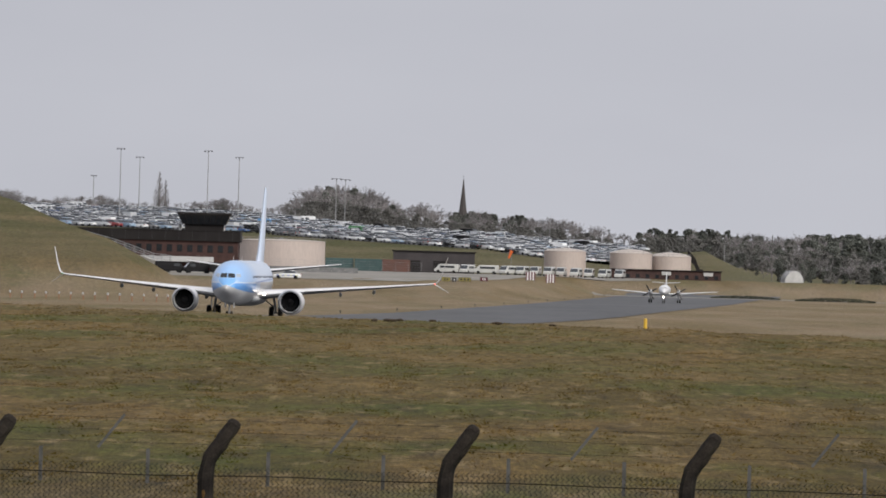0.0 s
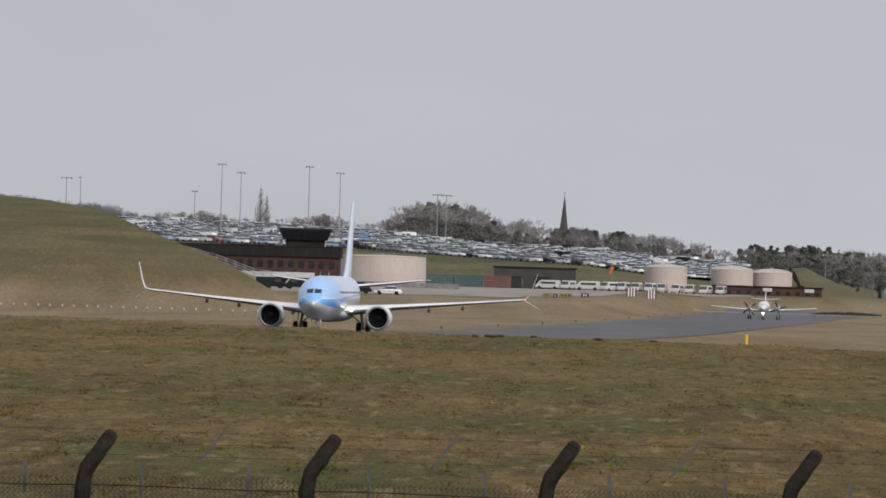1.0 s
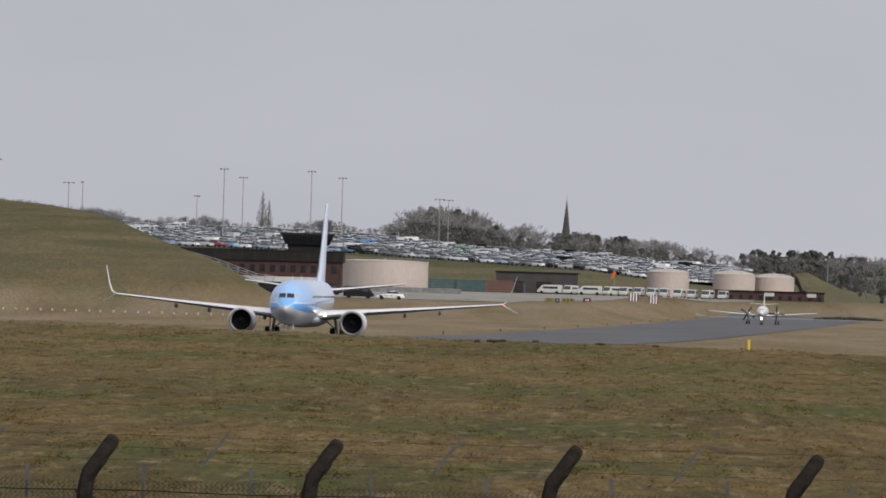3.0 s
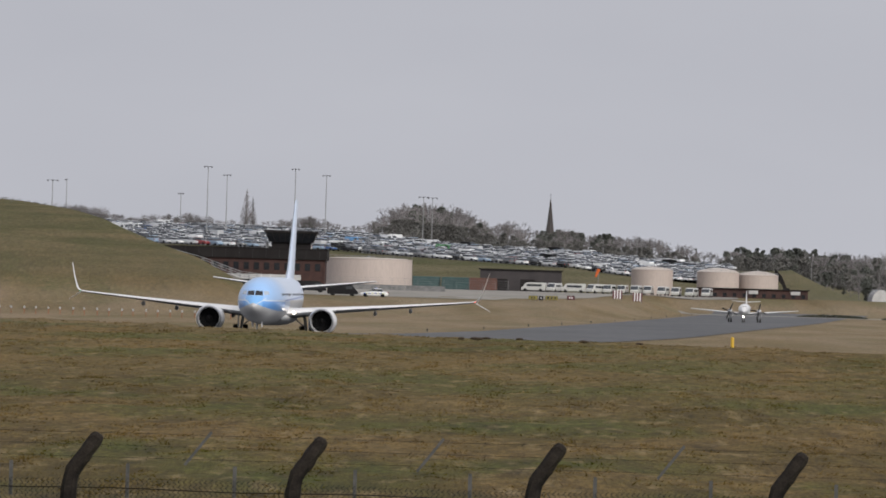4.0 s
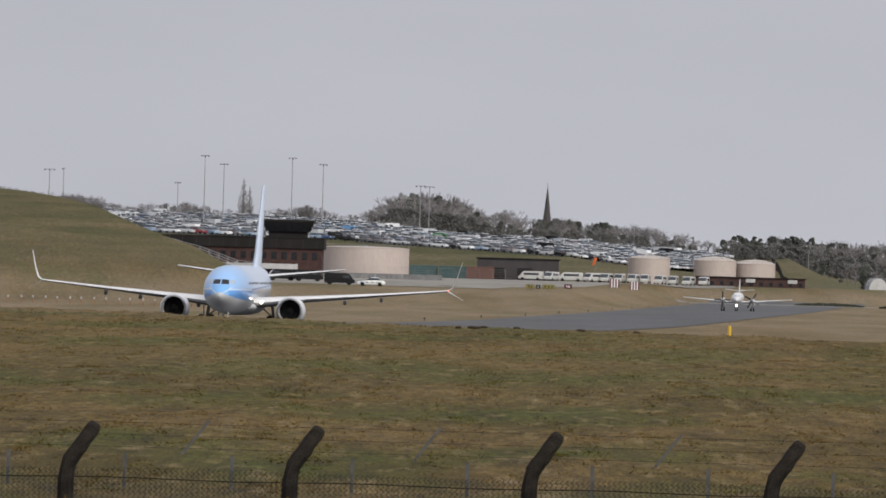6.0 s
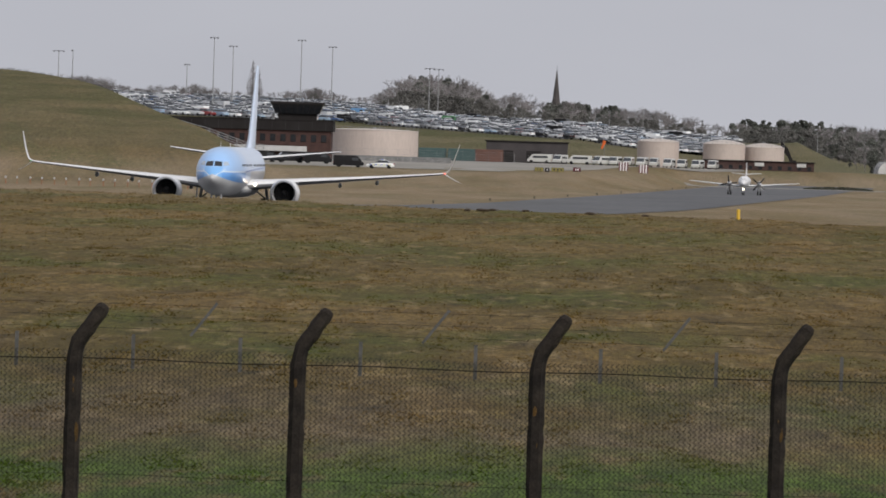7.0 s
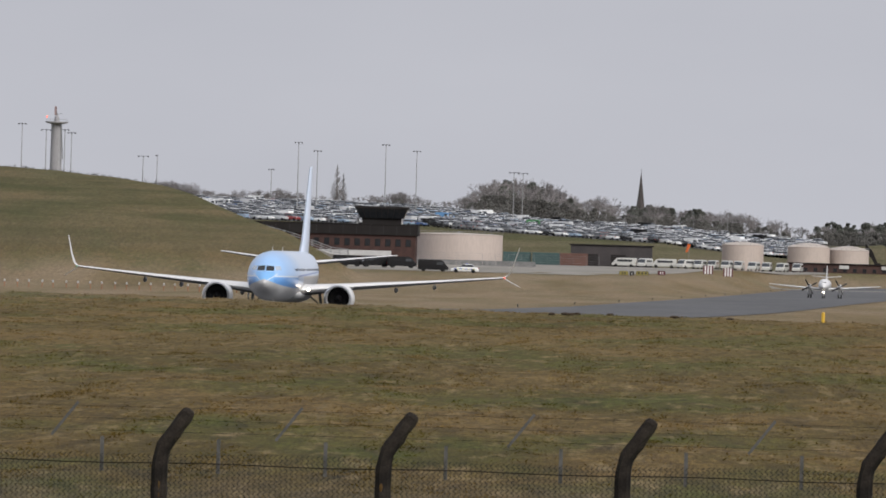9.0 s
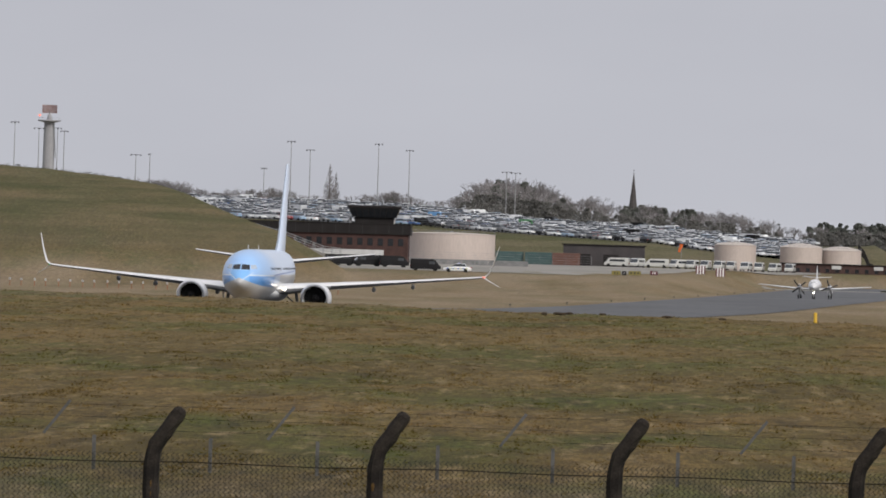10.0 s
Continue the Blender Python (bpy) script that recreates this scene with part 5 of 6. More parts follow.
def tree_thing(name, built, bark, crown, label, group):
    bm, tv, tf = built
    root = thing(name, pose(0, 0, -500), label, "tree", group)
    part("trunk", bm, bark, root)
    me = bpy.data.meshes.new("crown")
    me.from_pydata(tv, [], tf)
    me.materials.append(crown)
    c = new("crown", me)
    c.parent = root
    return root


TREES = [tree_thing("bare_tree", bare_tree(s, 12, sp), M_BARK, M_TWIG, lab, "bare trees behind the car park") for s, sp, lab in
         ((1, 1.0, "leafless tree in painted-haze grey with a rounded twiggy crown"), (2, 1.25, "leafless spreading tree with fine twigs in painted-haze grey"), (3, 0.8, "leafless upright tree with a dense twiggy crown"), (5, 1.1, "leafless tree in painted-haze grey with an open crown"))]
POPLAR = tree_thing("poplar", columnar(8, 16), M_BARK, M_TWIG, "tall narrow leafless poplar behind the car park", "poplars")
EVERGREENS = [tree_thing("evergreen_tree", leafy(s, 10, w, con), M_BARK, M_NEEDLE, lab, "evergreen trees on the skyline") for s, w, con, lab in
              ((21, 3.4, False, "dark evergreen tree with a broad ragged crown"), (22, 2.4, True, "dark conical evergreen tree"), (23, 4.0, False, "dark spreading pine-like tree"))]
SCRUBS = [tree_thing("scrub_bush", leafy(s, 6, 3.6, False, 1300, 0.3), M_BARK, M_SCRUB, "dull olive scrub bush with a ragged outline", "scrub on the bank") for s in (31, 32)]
USED = set()


FAR_WOOD = {}


def plant(kind, x, y, h, ref, rng, joined=False):
    base = up(x, y) - 0.1
    k = h / ref
    m = pose(x, y, base, 0, 0, rng.uniform(0, 360)) @ Matrix.Diagonal((k * rng.uniform(0.9, 1.2), k * rng.uniform(0.9, 1.2), k, 1))
    if joined:
        for piece in kind.children:
            co = np.empty(len(piece.data.vertices) * 3)
            piece.data.vertices.foreach_get("co", co)
            co = co.reshape(-1, 3)
            mm = np.array(m)
            FAR_WOOD.setdefault(piece.data.materials[0].name, []).append((co @ mm[:3, :3].T + mm[:3, 3], piece.data))
        return
    if kind.name in USED:
        copy_thing(kind, m @ Matrix.Diagonal((1 / kind.scale.x, 1 / kind.scale.y, 1 / kind.scale.z, 1)))
    else:
        USED.add(kind.name)
        kind.matrix_basis = m


SKYLINE_U = [-1200, -960, -880, -841, -770, -700, -639, -590, -529, -480, -429, -390, -348, -310, -280, -249, -219, -189, -150, -128, -105, -78, -50, -20, 32, 62, 92, 120, 152, 190, 232, 262, 283, 310, 332, 380, 432, 480, 532, 580, 620, 680, 760]
SKYLINE_V = [105, 108, 112, 120, 99, 101, 107, 95, 93, 96, 112, 96, 90, 102, 122, 138, 133, 137, 116, 105, 98, 110, 96, 92, 95, 88, 92, 88, 88, 82, 76, 66, 58, 70, 76, 74, 76, 70, 73, 64, 76, 72, 74]
rng = random.Random(5)
u = -1190
while u < 770:
    v = float(np.interp(u, SKYLINE_U, SKYLINE_V))
    for s, dv in ((rng.uniform(5.6, 6.1), -8), (rng.uniform(5.2, 5.6), -1), (rng.uniform(4.9, 5.2), -4)):
        uu = u + rng.uniform(-9, 9)
        x, y, z = s_at(uu, v + dv + rng.uniform(-6, 4), s)
        h = z - up(x, y)
        if h < 1.5:
            continue
        dark = 0.5 if uu > 300 else (0.4 if -20 < uu < 110 else (0.1 if uu > -350 else 0.0))
        if rng.random() < dark and h > 4.5:
            plant(rng.choice(EVERGREENS), x, y, h * 0.97, 10, rng)
        else:
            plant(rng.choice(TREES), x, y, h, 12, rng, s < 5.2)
    u += 13
for u, v, s in ((-541, 150, 5.6), (-530, 136, 5.55)):
    x, y, z = s_at(u, v, s)
    plant(POPLAR, x, y, z - up(x, y), 16, rng)
# low growth that closes the foot of the wood
u = -1150
while u < 790:
    s = rng.uniform(6.1, 6.3)
    v = float(np.interp(u, SKYLINE_U, SKYLINE_V)) - rng.uniform(16, 26)
    x, y, z = s_at(u, v, s)
    h = z - up(x, y)
    if h > 1.2:
        plant(rng.choice(SCRUBS), x, y, min(h, 7), 6, rng)
        if u < -340:
            x, y, z = s_at(u + 5, v + 12, 5.9)
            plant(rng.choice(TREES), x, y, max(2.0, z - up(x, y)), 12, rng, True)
    u += 10
# wood on the lower ground past the grass bank
u = 425
while u < 800:
    for s, v0, v1 in ((7.4, 2, 18), (7.0, 18, 36), (6.6, 34, 52)):
        if u < 500 and s > 7.2:
            continue
        x, y, z = s_at(u + rng.uniform(-8, 8), rng.uniform(v0, v1), s + rng.uniform(-0.15, 0.15))
        h = z - up(x, y)
        if h < 1:
            continue
        if rng.random() < 0.5:
            plant(rng.choice(EVERGREENS), x, y, h, 10, rng)
        elif rng.random() < 0.5:
            plant(rng.choice(SCRUBS), x, y, h, 6, rng)
        else:
            plant(rng.choice(TREES), x, y, h * 1.1, 12, rng)
    u += 15

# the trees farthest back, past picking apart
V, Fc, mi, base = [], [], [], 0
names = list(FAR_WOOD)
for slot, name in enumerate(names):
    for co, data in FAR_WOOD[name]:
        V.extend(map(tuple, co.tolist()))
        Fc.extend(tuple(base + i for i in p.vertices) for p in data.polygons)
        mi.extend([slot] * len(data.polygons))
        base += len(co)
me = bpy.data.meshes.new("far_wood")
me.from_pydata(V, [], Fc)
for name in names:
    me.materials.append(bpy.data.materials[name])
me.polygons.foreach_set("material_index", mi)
tagged(new("far_wood", me), "leafless trees in painted-haze grey on the far skyline", "wood", kind="stuff")


# Apron buildings and fittings
def make_shed():
    root = thing("dark_shed", pose(-6.3, 2340, 2.6), "long dark brown clad shed at the foot of the embankment", "shed")
    part("wall", box(bmesh.new(), (0, 0, 2.6), (17.6, 9, 5.4), None, 0.05), M_SHED, root)
    part("roof", box(bmesh.new(), (0, 0, 5.4), (18.2, 9.6, 0.25), None, 0.05), M_FASCIA, root)
    for k in range(12):
        part("cladding_rib", box(bmesh.new(), (-8.2 + k * 1.49, -4.53, 2.6), (0.09, 0.06, 5.2)), M_SHED, root)
    for x in (-4.5, 1.5):
        dr = part("roller_door", box(bmesh.new(), (x, -4.56, 1.7), (3.2, 0.12, 3.4), None, 0.02), M_FASCIA, root)
        for k in range(6):
            part("door_slat", box(bmesh.new(), (x, -4.64, 0.3 + k * 0.55), (3.1, 0.04, 0.06)), M_SHED, dr)


def make_container(x, y, turn, mat, label):
    root = thing("shipping_container", pose(x, y, up(x, y) + 0.05, 0, 0, turn), label, "container", "containers beside the shed")
    part("shell", box(bmesh.new(), (0, 0, 1.3), (6.0, 2.4, 2.6), None, 0.04), mat, root)
    for k in range(14):
        part("corrugation", box(bmesh.new(), (-2.7 + k * 0.415, -1.22, 1.3), (0.16, 0.06, 2.3)), mat, root)


M_SHED = material("dark_brown_cladding", (0.045, 0.038, 0.040), (0.032, 0.028, 0.03), 0.7, scale=0.4, fine=0.1)
M_TEAL = material("faded_teal_paint", (0.05, 0.095, 0.095), (0.035, 0.07, 0.07), 0.6, scale=0.8, fine=0.15)
M_RUST = material("rust_red_paint", (0.13, 0.06, 0.045), (0.09, 0.045, 0.035), 0.7, scale=0.8, fine=0.15)
make_shed()
for x, y, t, mm, lab in ((-26.5, 2325, 2, M_TEAL, "faded teal shipping container"), (-20.2, 2324, -2, M_TEAL, "faded teal shipping container"), (-14.3, 2318, 1, M_RUST, "rust-red shipping container beside the shed")):
    make_container(x, y, t, mm, lab)


def make_low_block():
    x0, x1, y = 31.8, 55.2, 2318
    root = thing("low_brick_building", pose(0, 0, 0), "long low dark brick building in front of the tanks", "building")
    wall = part("wall", box(bmesh.new(), ((x0 + x1) / 2, y + 3, 4.0), (x1 - x0, 6, 2.6), None, 0.04), M_BRICKDARK, root)
    part("roof", box(bmesh.new(), ((x0 + x1) / 2, y + 3, 5.35), (x1 - x0 + 0.6, 6.6, 0.22), None, 0.04), M_FASCIA, root)
    for k in range(11):
        part("window", box(bmesh.new(), (x0 + 1.4 + k * 2.1, y - 0.02, 4.0), (0.8, 0.1, 0.8), None, 0.02), M_GLASS, wall)
    for x in (43.5, 52.5):
        part("sign_board", box(bmesh.new(), (x, y - 0.15, 4.7), (2.0, 0.1, 0.75), None, 0.02), M_WHITEWALL, wall, "white sign board")


M_BRICKDARK = material("dark_brown_brick", (0.075, 0.045, 0.04), (0.05, 0.032, 0.03), 0.9, scale=0.7, fine=0.15)
make_low_block()


def make_shelter():
    x, y = 72.5, 2390
    root = thing("curved_shelter", pose(x, y, up(x, y), 0, 0, 12), "pale curved blister shelter beside the trees", "shelter")
    bm = bmesh.new()
    n = 10
    rings = []
    for d in (-2.5, 2.5):
        rings.append([Vector((2.1 * math.cos(a) * (1 if d < 0 else 0.9), d, 2.6 * math.sin(a))) for a in np.linspace(0, math.pi, n)])
    loft(bm, rings, True)
    sh = part("vault", bm, M_WHITEWALL, root)
    for k in range(5):
        bm = bmesh.new()
        pts = [Vector((2.14 * math.cos(a), -2.4 + k * 1.2, 2.64 * math.sin(a))) for a in np.linspace(0.05, math.pi - 0.05, 9)]
        for a, b in zip(pts, pts[1:]):
            rod(bm, a, b, 0.05, 0.05, 4, False)
        part("rib", bm, M_STEEL, sh)


make_shelter()


def make_striped_board(x, y):
    root = thing("striped_board", pose(x, y, up(x, y)), "red and white striped marker board on legs", "marker board", "striped marker boards")
    n = 7
    w = 1.8 / n
    for k in range(n):
        part("stripe_panel", box(bmesh.new(), (-0.9 + w * (k + 0.5), 0, 1.0), (w, 0.08, 1.55)), M_MAROON if k % 2 == 0 else M_WHITE, root)
    for s in (-0.7, 0.7):
        part("leg", box(bmesh.new(), (s, 0.1, 0.5), (0.08, 0.08, 1.3)), M_STEEL, root)


M_MAROON = material("faded_maroon_paint", (0.11, 0.020, 0.030), (0.085, 0.018, 0.026), 0.6, scale=2)
make_striped_board(12.5, 2000)
make_striped_board(16.6, 2050)


M_DULLYELLOW = material("dull_yellow_sign", (0.26, 0.22, 0.05), (0.2, 0.17, 0.05), 0.6, scale=3)


def make_guidance_sign(x, y, w, face, bars, label):
    root = thing("guidance_sign", pose(x, y, up(x, y)), label, "airfield sign", "taxiway guidance signs")
    cab = part("cabinet", box(bmesh.new(), (0, 0, 0.55), (w, 0.3, 0.7), None, 0.03), M_BLACK, root)
    part("face", box(bmesh.new(), (0, -0.16, 0.55), (w - 0.1, 0.03, 0.6)), face, cab)
    for k in range(bars):
        part("character_bar", box(bmesh.new(), ((k - (bars - 1) / 2) * w * 0.28, -0.18, 0.55), (w * 0.14, 0.02, 0.34)), M_WHITE if face is not M_DULLYELLOW else M_BLACK, cab)
    for s in (-w * 0.35, w * 0.35):
        part("leg", box(bmesh.new(), (s, 0, 0.1), (0.07, 0.07, 0.4)), M_STEEL, root)


make_guidance_sign(3.6, 1832, 1.3, M_MAROON, 2, "dark red guidance sign with white characters")
make_guidance_sign(-1.4, 1804, 0.75, M_BLACK, 1, "small black guidance sign")
make_guidance_sign(-2.75, 1806, 1.5, M_DULLYELLOW, 2, "dull yellow guidance sign with dark characters")
make_guidance_sign(0.35, 1812, 2.1, M_DULLYELLOW, 3, "dull yellow guidance sign with dark characters")


def make_windsock():
    x, y = 10.4, 2345
    root = thing("windsock", pose(x, y, up(x, y)), "orange windsock hanging from a thin mast", "windsock")
    bm = bmesh.new()
    rod(bm, (0, 0, 0), (0, 0, 5.4), 0.06, 0.04, 8)
    part("mast", bm, M_STEEL, root)
    bm = bmesh.new()
    turned(bm, [(0.34, 0.0), (0.33, 0.5), (0.28, 1.1), (0.2, 1.8), (0.17, 1.8), (0.3, 0.02)], 12, "z", Matrix.Translation((0.05, 0, 5.3)) @ Matrix.Rotation(math.radians(200), 4, "Y"))
    part("sock", bm, M_ORANGE, root, "drooping orange fabric sock", True)


make_windsock()


M_STAKE = material("faded_orange_paint", (0.38, 0.14, 0.07), (0.28, 0.10, 0.05), 0.7, scale=4)


def make_stake(x, y):
    root = thing("light_stake", pose(x, y, up(x, y)), "slim pale and orange approach light stake in the grass", "marker light", "approach light stakes by the mound")
    bm = bmesh.new()
    rod(bm, (0, 0, -0.1), (0, 0, 0.65), 0.045, 0.04, 6)
    part("stem", bm, M_STAKE, root)
    bm = bmesh.new()
    turned(bm, [(0.06, 0.62), (0.11, 0.7), (0.11, 0.86), (0.05, 0.92)], 8)
    part("lamp_head", bm, M_WHITEWALL, root)
    return root


st = make_stake(-76.0, 1296)
for k in range(1, 29):
    x = -76.0 + k * 1.46
    y = 1296 + (k % 2) * 2
    copy_thing(st, pose(x, y, up(x, y), 0, (k * 37 % 7) - 3, 0))


def make_edge_light(x, y):
    root = thing("edge_light", pose(x, y, up(x, y)), "small dark taxiway edge light", "marker light", "taxiway edge lights")
    bm = bmesh.new()
    turned(bm, [(0.12, 0), (0.05, 0.04), (0.04, 0.18), (0.08, 0.2), (0.09, 0.28), (0.03, 0.32)], 8)
    part("body", bm, M_BLACK, root)
    return root


lt = None
for k in range(11):
    y = 1140 + k * 95
    x = float(np.interp(y, [1078, 1287, 1574, 1814, 2023, 2240], [-14.7, -2.8, 9.9, 19, 26.7, 34])) - 1.6
    if lt is None:
        lt = make_edge_light(x, y)
    else:
        copy_thing(lt, pose(x, y, up(x, y)))


def make_railing(name, pts, h, rails, gap, label, mat, thin=0.035):
    """Posts and rails along a line of places on the ground or on a ramp."""
    root = thing(name, pose(0, 0, 0), label, "railing")
    posts = []
    for a, b in zip(pts, pts[1:]):
        n = max(1, round((Vector(b) - Vector(a)).length / gap))
        for k in range(n):
            posts.append(Vector(a).lerp(Vector(b), k / n))
    posts.append(Vector(pts[-1]))
    for p in posts:
        bm = bmesh.new()
        rod(bm, p - Vector((0, 0, 0.1)), p + Vector((0, 0, h)), thin * 1.5, thin * 1.5, 5)
        part("post", bm, mat, root)
    for r in range(rails):
        bm = bmesh.new()
        z = h * (r + 1) / rails
        tube(bm, [p + Vector((0, 0, z)) for p in posts], thin)
        part("rail", bm, mat, root)
    return root


# stepped ramp with handrails between the mound and the office block
ramp = thing("access_ramp", pose(0, 0, 0), "sloping concrete access ramp beside the mound", "ramp")
bm = bmesh.new()
loft(bm, [[Vector((x, 1868, 1.5)), Vector((x, 1874, 1.5)), Vector((x, 1874, z)), Vector((x, 1868, z))] for x, z in ((-70, 9.4), (-60, 6.9), (-53.5, 4.7), (-50.5, 4.4))])
part("slab", bm, M_APRON, ramp)
make_railing("handrail", [(-70, 1867.8, 9.4), (-60, 1867.8, 6.9), (-53.5, 1867.8, 4.7), (-50.5, 1867.8, 4.4)], 1.2, 3, 1.6, "pale steel handrail stepping down the ramp", M_STEEL)
make_railing("handrail", [(-70, 1874.2, 9.4), (-60, 1874.2, 6.9), (-53.5, 1874.2, 4.7), (-50.5, 1874.2, 4.4)], 1.2, 3, 1.6, "pale steel handrail stepping down the ramp", M_STEEL)
make_railing("security_fence", [(x, 2092, up(x, 2092)) for x in np.linspace(-43, -8, 8)], 2.3, 5, 2.6, "grey steel security fence before the wide tank", M_STEEL, 0.014)
make_railing("security_fence", [(x, 2499, up(x, 2499)) for x in np.linspace(-52, 42, 16)], 1.9, 4, 3.2, "thin steel fence along the car park edge", M_STEEL, 0.016)


M_HEDGE = bark_material("dark_hedge_leaves", (0.052, 0.054, 0.036), (0.036, 0.038, 0.026))


def make_hedge(x0, x1, y, h, label):
    root = thing("low_hedge", pose(0, 0, 0), label, "hedge")
    rng = random.Random(int(x0))
    tv, tf = [], []
    for k in range(int((x1 - x0) * 60)):
        x = rng.uniform(x0, x1)
        t = (x - x0) / (x1 - x0)
        p = Vector((x, y + rng.uniform(-1.5, 1.5), up(x, y) + rng.uniform(0, h) * math.sin(math.pi * min(0.97, max(0.03, t))) ** 0.5))
        a = Vector((rng.gauss(0, 1), rng.gauss(0, 1), rng.gauss(0, 1))).normalized() * 0.22
        c = a.orthogonal().normalized() * 0.12
        b = len(tv)
        tv.extend([tuple(p - a), tuple(p + c), tuple(p + a), tuple(p - c)])
        tf.append((b, b + 1, b + 2, b + 3))
    me = bpy.data.meshes.new("foliage")
    me.from_pydata(tv, [], tf)
    me.materials.append(M_HEDGE)
    ob = new("foliage", me)
    ob.parent = root


make_hedge(50.0, 64.0, 2182, 0.7, "low dark hedge strip along the far verge")
make_hedge(66, 82, 2150, 0.8, "low dark green hump of rough growth")


# rough growth over the field: blades in clumps, thicker where the ground is uneven
def make_tufts():
    rs = np.random.RandomState(3)
    count, blades = 90000, 4
    near = 1 / rs.uniform(1 / 775, 1 / 117, count)
    far = 230 * (775 / 230) ** (rs.random_sample(count) ** 0.7)
    y = np.where(rs.random_sample(count) < 0.55, near, far)
    x = rs.uniform(-0.074, 0.058, count) * y
    keep = np.array([noise.noise((p * 0.35, q * 0.04, 2)) for p, q in zip(x, y)]) > rs.uniform(-0.55, 0.30, count)
    x, y = x[keep], y[keep]
    z = land(x, y) + np.array([0.16 * noise.noise((p * 0.5, q * 0.05, 0)) + 0.08 * noise.noise((p * 1.7, q * 0.11, 5)) for p, q in zip(x, y)]) - 0.03
    size = (0.45 + y / 900) * rs.uniform(0.5, 1.5, len(x)) ** 1.5
    x, y, z, size = (np.repeat(v, blades) for v in (x, y, z, size))
    n = len(x)
    x = x + rs.uniform(-0.16, 0.16, n) * size
    y = y + rs.uniform(-0.3, 0.3, n)
    turn = rs.uniform(0, math.tau, n)
    wx, wy = np.cos(turn) * 0.024 * size, np.sin(turn) * 0.008 * size
    tall = rs.uniform(0.025, 0.075, n) * size
    root = np.stack([x, y, z], -1)
    side = np.stack([wx, wy, np.zeros(n)], -1)
    tip = root + np.stack([rs.uniform(-0.13, 0.13, n) * size, rs.uniform(-0.12, 0.12, n), tall], -1)
    co = np.stack([root - side, root + side, tip], 1).reshape(-1, 3)
    me = bpy.data.meshes.new("grass_tufts")
    me.from_pydata(co.tolist(), [], np.arange(n * 3).reshape(-1, 3).tolist())
    me.materials.append(M_TUFT)
    tagged(new("grass_tufts", me), "rough tufts of straw-coloured and olive grass", "grass", kind="stuff")


M_TUFT = grass_material("grass_blades", True)
make_tufts()


# weeds along the crest of the mound, clods on the ridge
def make_weeds():
    rng = random.Random(17)
    for k in range(34):
        x = -98 + k * 0.95 + rng.uniform(-0.5, 0.5)
        y = 1628 + rng.uniform(-3, 3)
        bm, tv, tf = leafy(100 + k % 4, 1.0, 0.7, False, 60, 0.12)
        root = thing("weed_clump", pose(x, y, up(x, y) - 0.1, 0, 0, k * 50) @ Matrix.Diagonal((1, 1, rng.uniform(0.2, 0.5), 1)), "ragged dead weed clump on the mound crest", "weed", "weeds on the mound")
        part("stems", bm, M_BARK, root)
        me = bpy.data.meshes.new("leaves")
        me.from_pydata(tv, [], tf)
        me.materials.append(M_SCRUB)
        c = new("leaves", me)
        c.parent = root


make_weeds()
M_EARTH = material("bare_dark_earth", (0.075, 0.054, 0.034), (0.045, 0.032, 0.02), 0.95, scale=6, fine=0.3)
rng = random.Random(23)
for k in range(9):
    x = rng.choice((-9.0, -5.2, -4.4, -1.5, 2.5, 6.0)) + rng.uniform(-0.5, 0.5)
    y = 680 - 2.6 * (x - 3.5) - rng.uniform(0, 12)
    bm = bmesh.new()
    bmesh.ops.create_icosphere(bm, subdivisions=2, radius=1.0)
    for vv in bm.verts:
        vv.co *= 1 + 0.35 * noise.noise(vv.co * 1.7 + Vector((k, 0, 0)))
        vv.co = Vector((vv.co.x * rng.uniform(0.2, 0.24), vv.co.y * 0.3, vv.co.z * 0.09))
    clod = link("earth_clod", bm, M_EARTH)
    clod.matrix_basis = pose(x, y, up(x, y) + 0.06, 0, 0, rng.uniform(0, 90))
    tagged(clod, "dark clod of turned earth on the grass ridge", "earth clod", "clods on the ridge")


def make_covered_stair():
    root = thing("covered_stair", pose(52.2, 2446, 5.0), "dark covered stair climbing the grass bank", "stair")
    bm = bmesh.new()
    loft(bm, [[Vector((x, -1.2, z)), Vector((x, 1.2, z)), Vector((x, 1.2, z + 1.9)), Vector((x, -1.2, z + 1.9))] for x, z in ((-1.6, 3.2), (0, 1.6), (1.4, -1.6))])
    part("casing", bm, M_FASCIA, root)
    part("foot", box(bmesh.new(), (1.5, 0, -0.4), (0.8, 2.2, 2.4), None, 0.05), M_FASCIA, root)


make_covered_stair()


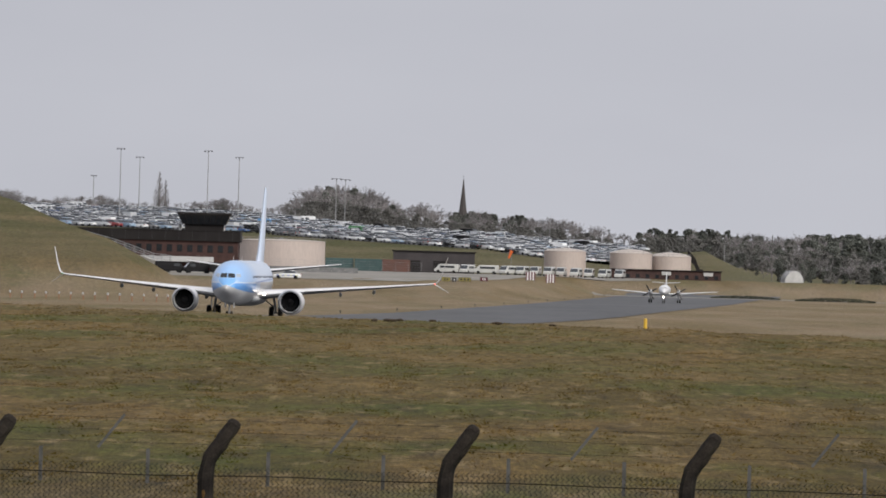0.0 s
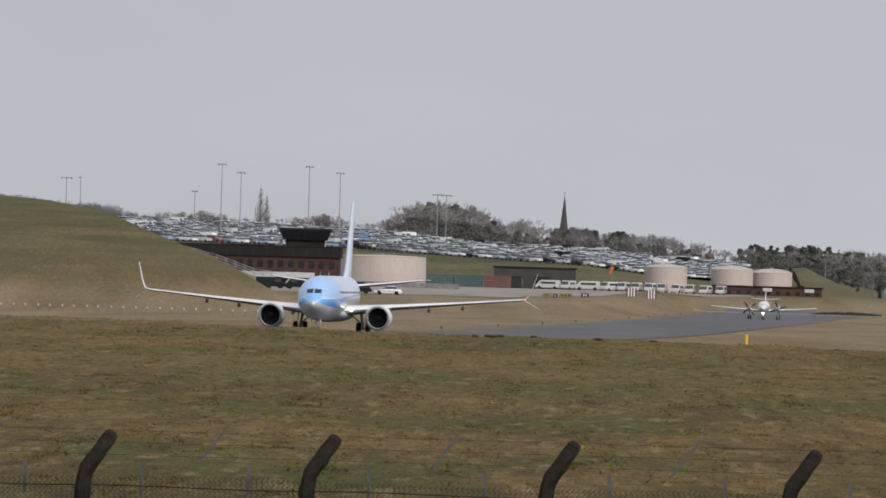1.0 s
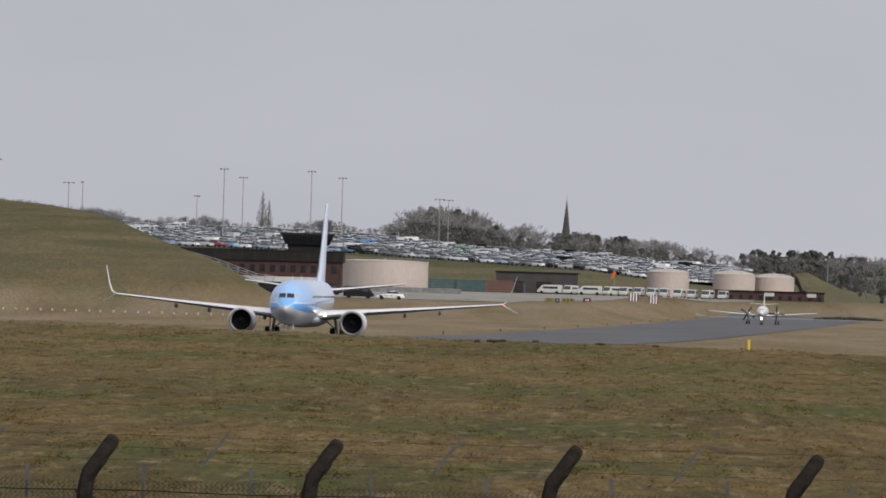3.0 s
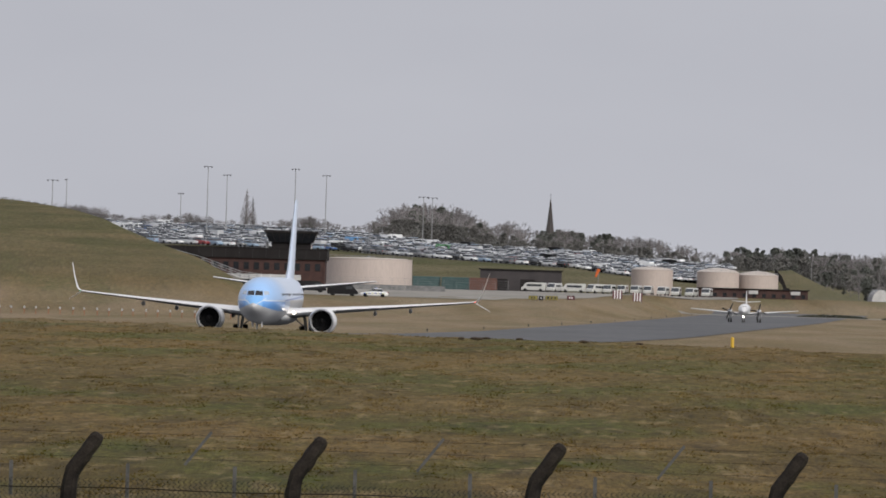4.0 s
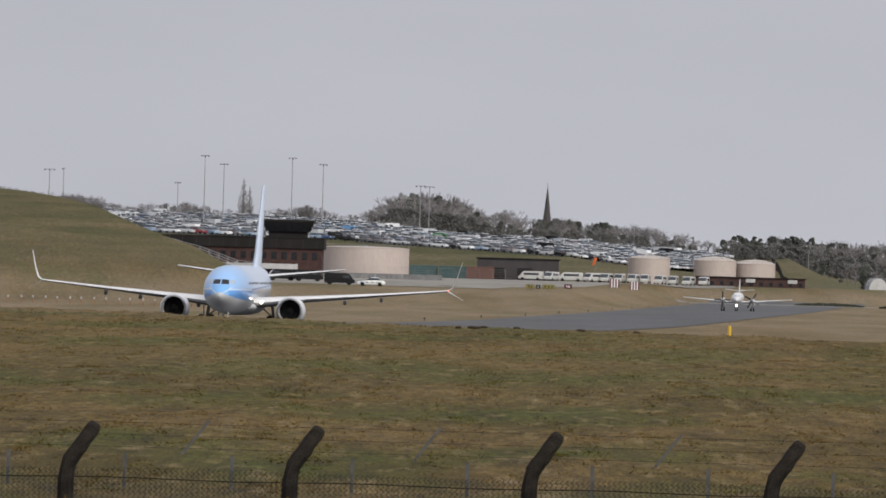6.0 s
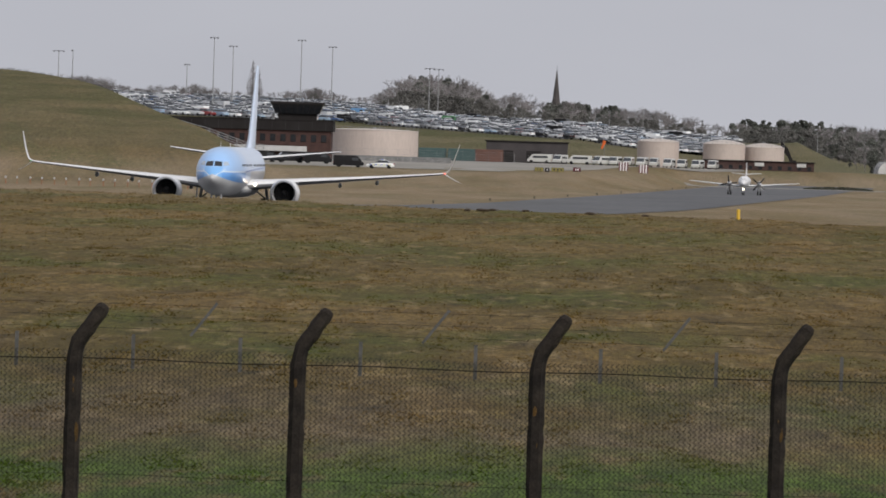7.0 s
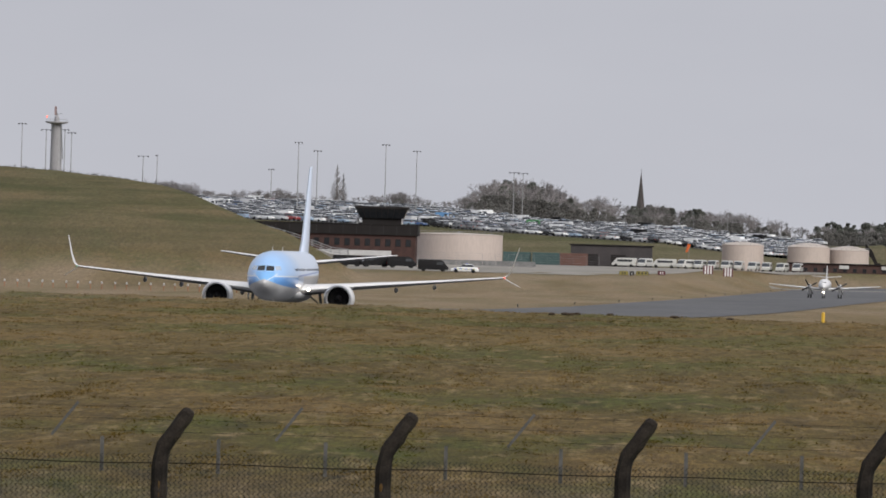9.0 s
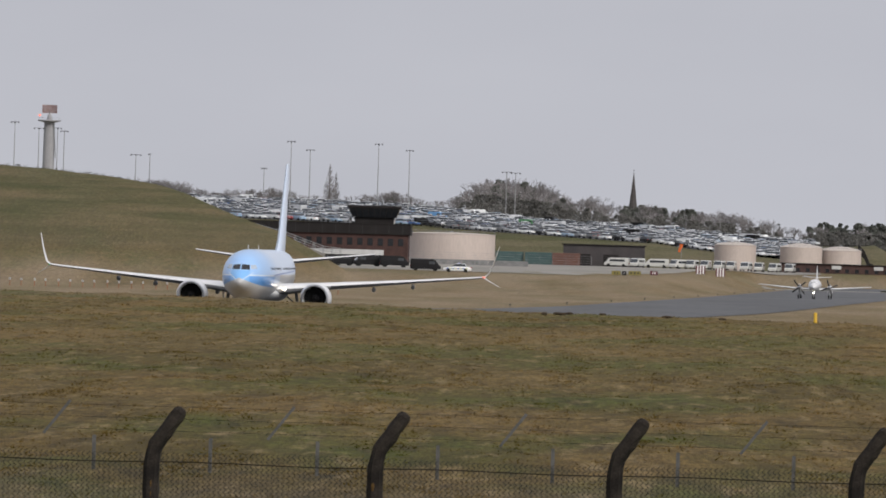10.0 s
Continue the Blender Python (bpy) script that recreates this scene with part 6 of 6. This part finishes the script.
def make_street_lamp(u, v, s):
    x, y, z = s_at(u, v, s)
    g = up(x, y)
    root = thing("street_lamp", pose(x, y, g), "slim grey car park lamp with a single head", "street lamp", "car park lamps")
    bm = bmesh.new()
    rod(bm, (0, 0, 0), (0, 0, z - g), 0.10, 0.06, 8)
    part("column", bm, M_MASTPOLE, root, "", True)
    part("lantern", box(bmesh.new(), (0.35, 0, z - g), (0.8, 0.3, 0.16), None, 0.04), M_MASTHEAD, root)


for u, v, s in ((152, 82, 6.3), (92, 66, 6.6), (-30, 72, 6.5), (248, 60, 6.6), (-300, 88, 6.6), (462, 48, 6.9)):
    make_street_lamp(u, v, s)


def make_barrier():
    root = thing("concrete_barrier", pose(0, 0, 0), "low grey concrete barrier before the wide tank", "barrier")
    for k in range(9):
        x = -43 + k * 2.55
        g = up(x, 2078) + 0.06
        bm = bmesh.new()
        loft(bm, [[Vector((xx, 2077.6, g)), Vector((xx, 2078.4, g)), Vector((xx, 2078.15, g + 1.0)), Vector((xx, 2077.85, g + 1.0))] for xx in (x, x + 2.5)])
        part("barrier_block", bm, M_BARRIER, root)


M_BARRIER = material("grey_barrier_concrete", (0.19, 0.19, 0.19), (0.13, 0.13, 0.13), 0.9, scale=1.2, fine=0.15)
make_barrier()



def motions():
    rows = []
    for t, x, turn in ((0, -19.6, 176.0), (2.5, -22.05, 176.1), (4.5, -23.95, 176.25), (6.5, -25.75, 176.4), (9, -27.9, 176.55), (10, -28.73, 176.6)):
        y = 994.8 - 14.28 * t
        a = radians(180 - turn)
        rows.append((t, pose(x - 22.9 * math.sin(a), y - 22.9 * math.cos(a), 0.06, 0, 0, turn)))
    walk(airliner, rows)
    walk(turboprop, [(t, pose(x, y, 0.06, 0, 0, turn)) for t, x, y, turn in ((0, 32.8, 1768.5, 177.4), (5, 30.4, 1718, 177.3), (10, 27.7, 1660, 177.2))])
    for prop, s in PROPS:
        walk(prop, [(k * 0.25, pose(s * 2.33, -4.88, 1.75, 0, 70.0 * k * s, 0)) for k in range(41)])
    h = SCANNER.location.copy()
    walk(SCANNER, [(k * 0.5, pose(h.x, h.y, h.z, 0, 0, 45.0 * k)) for k in range(21)])


motions()
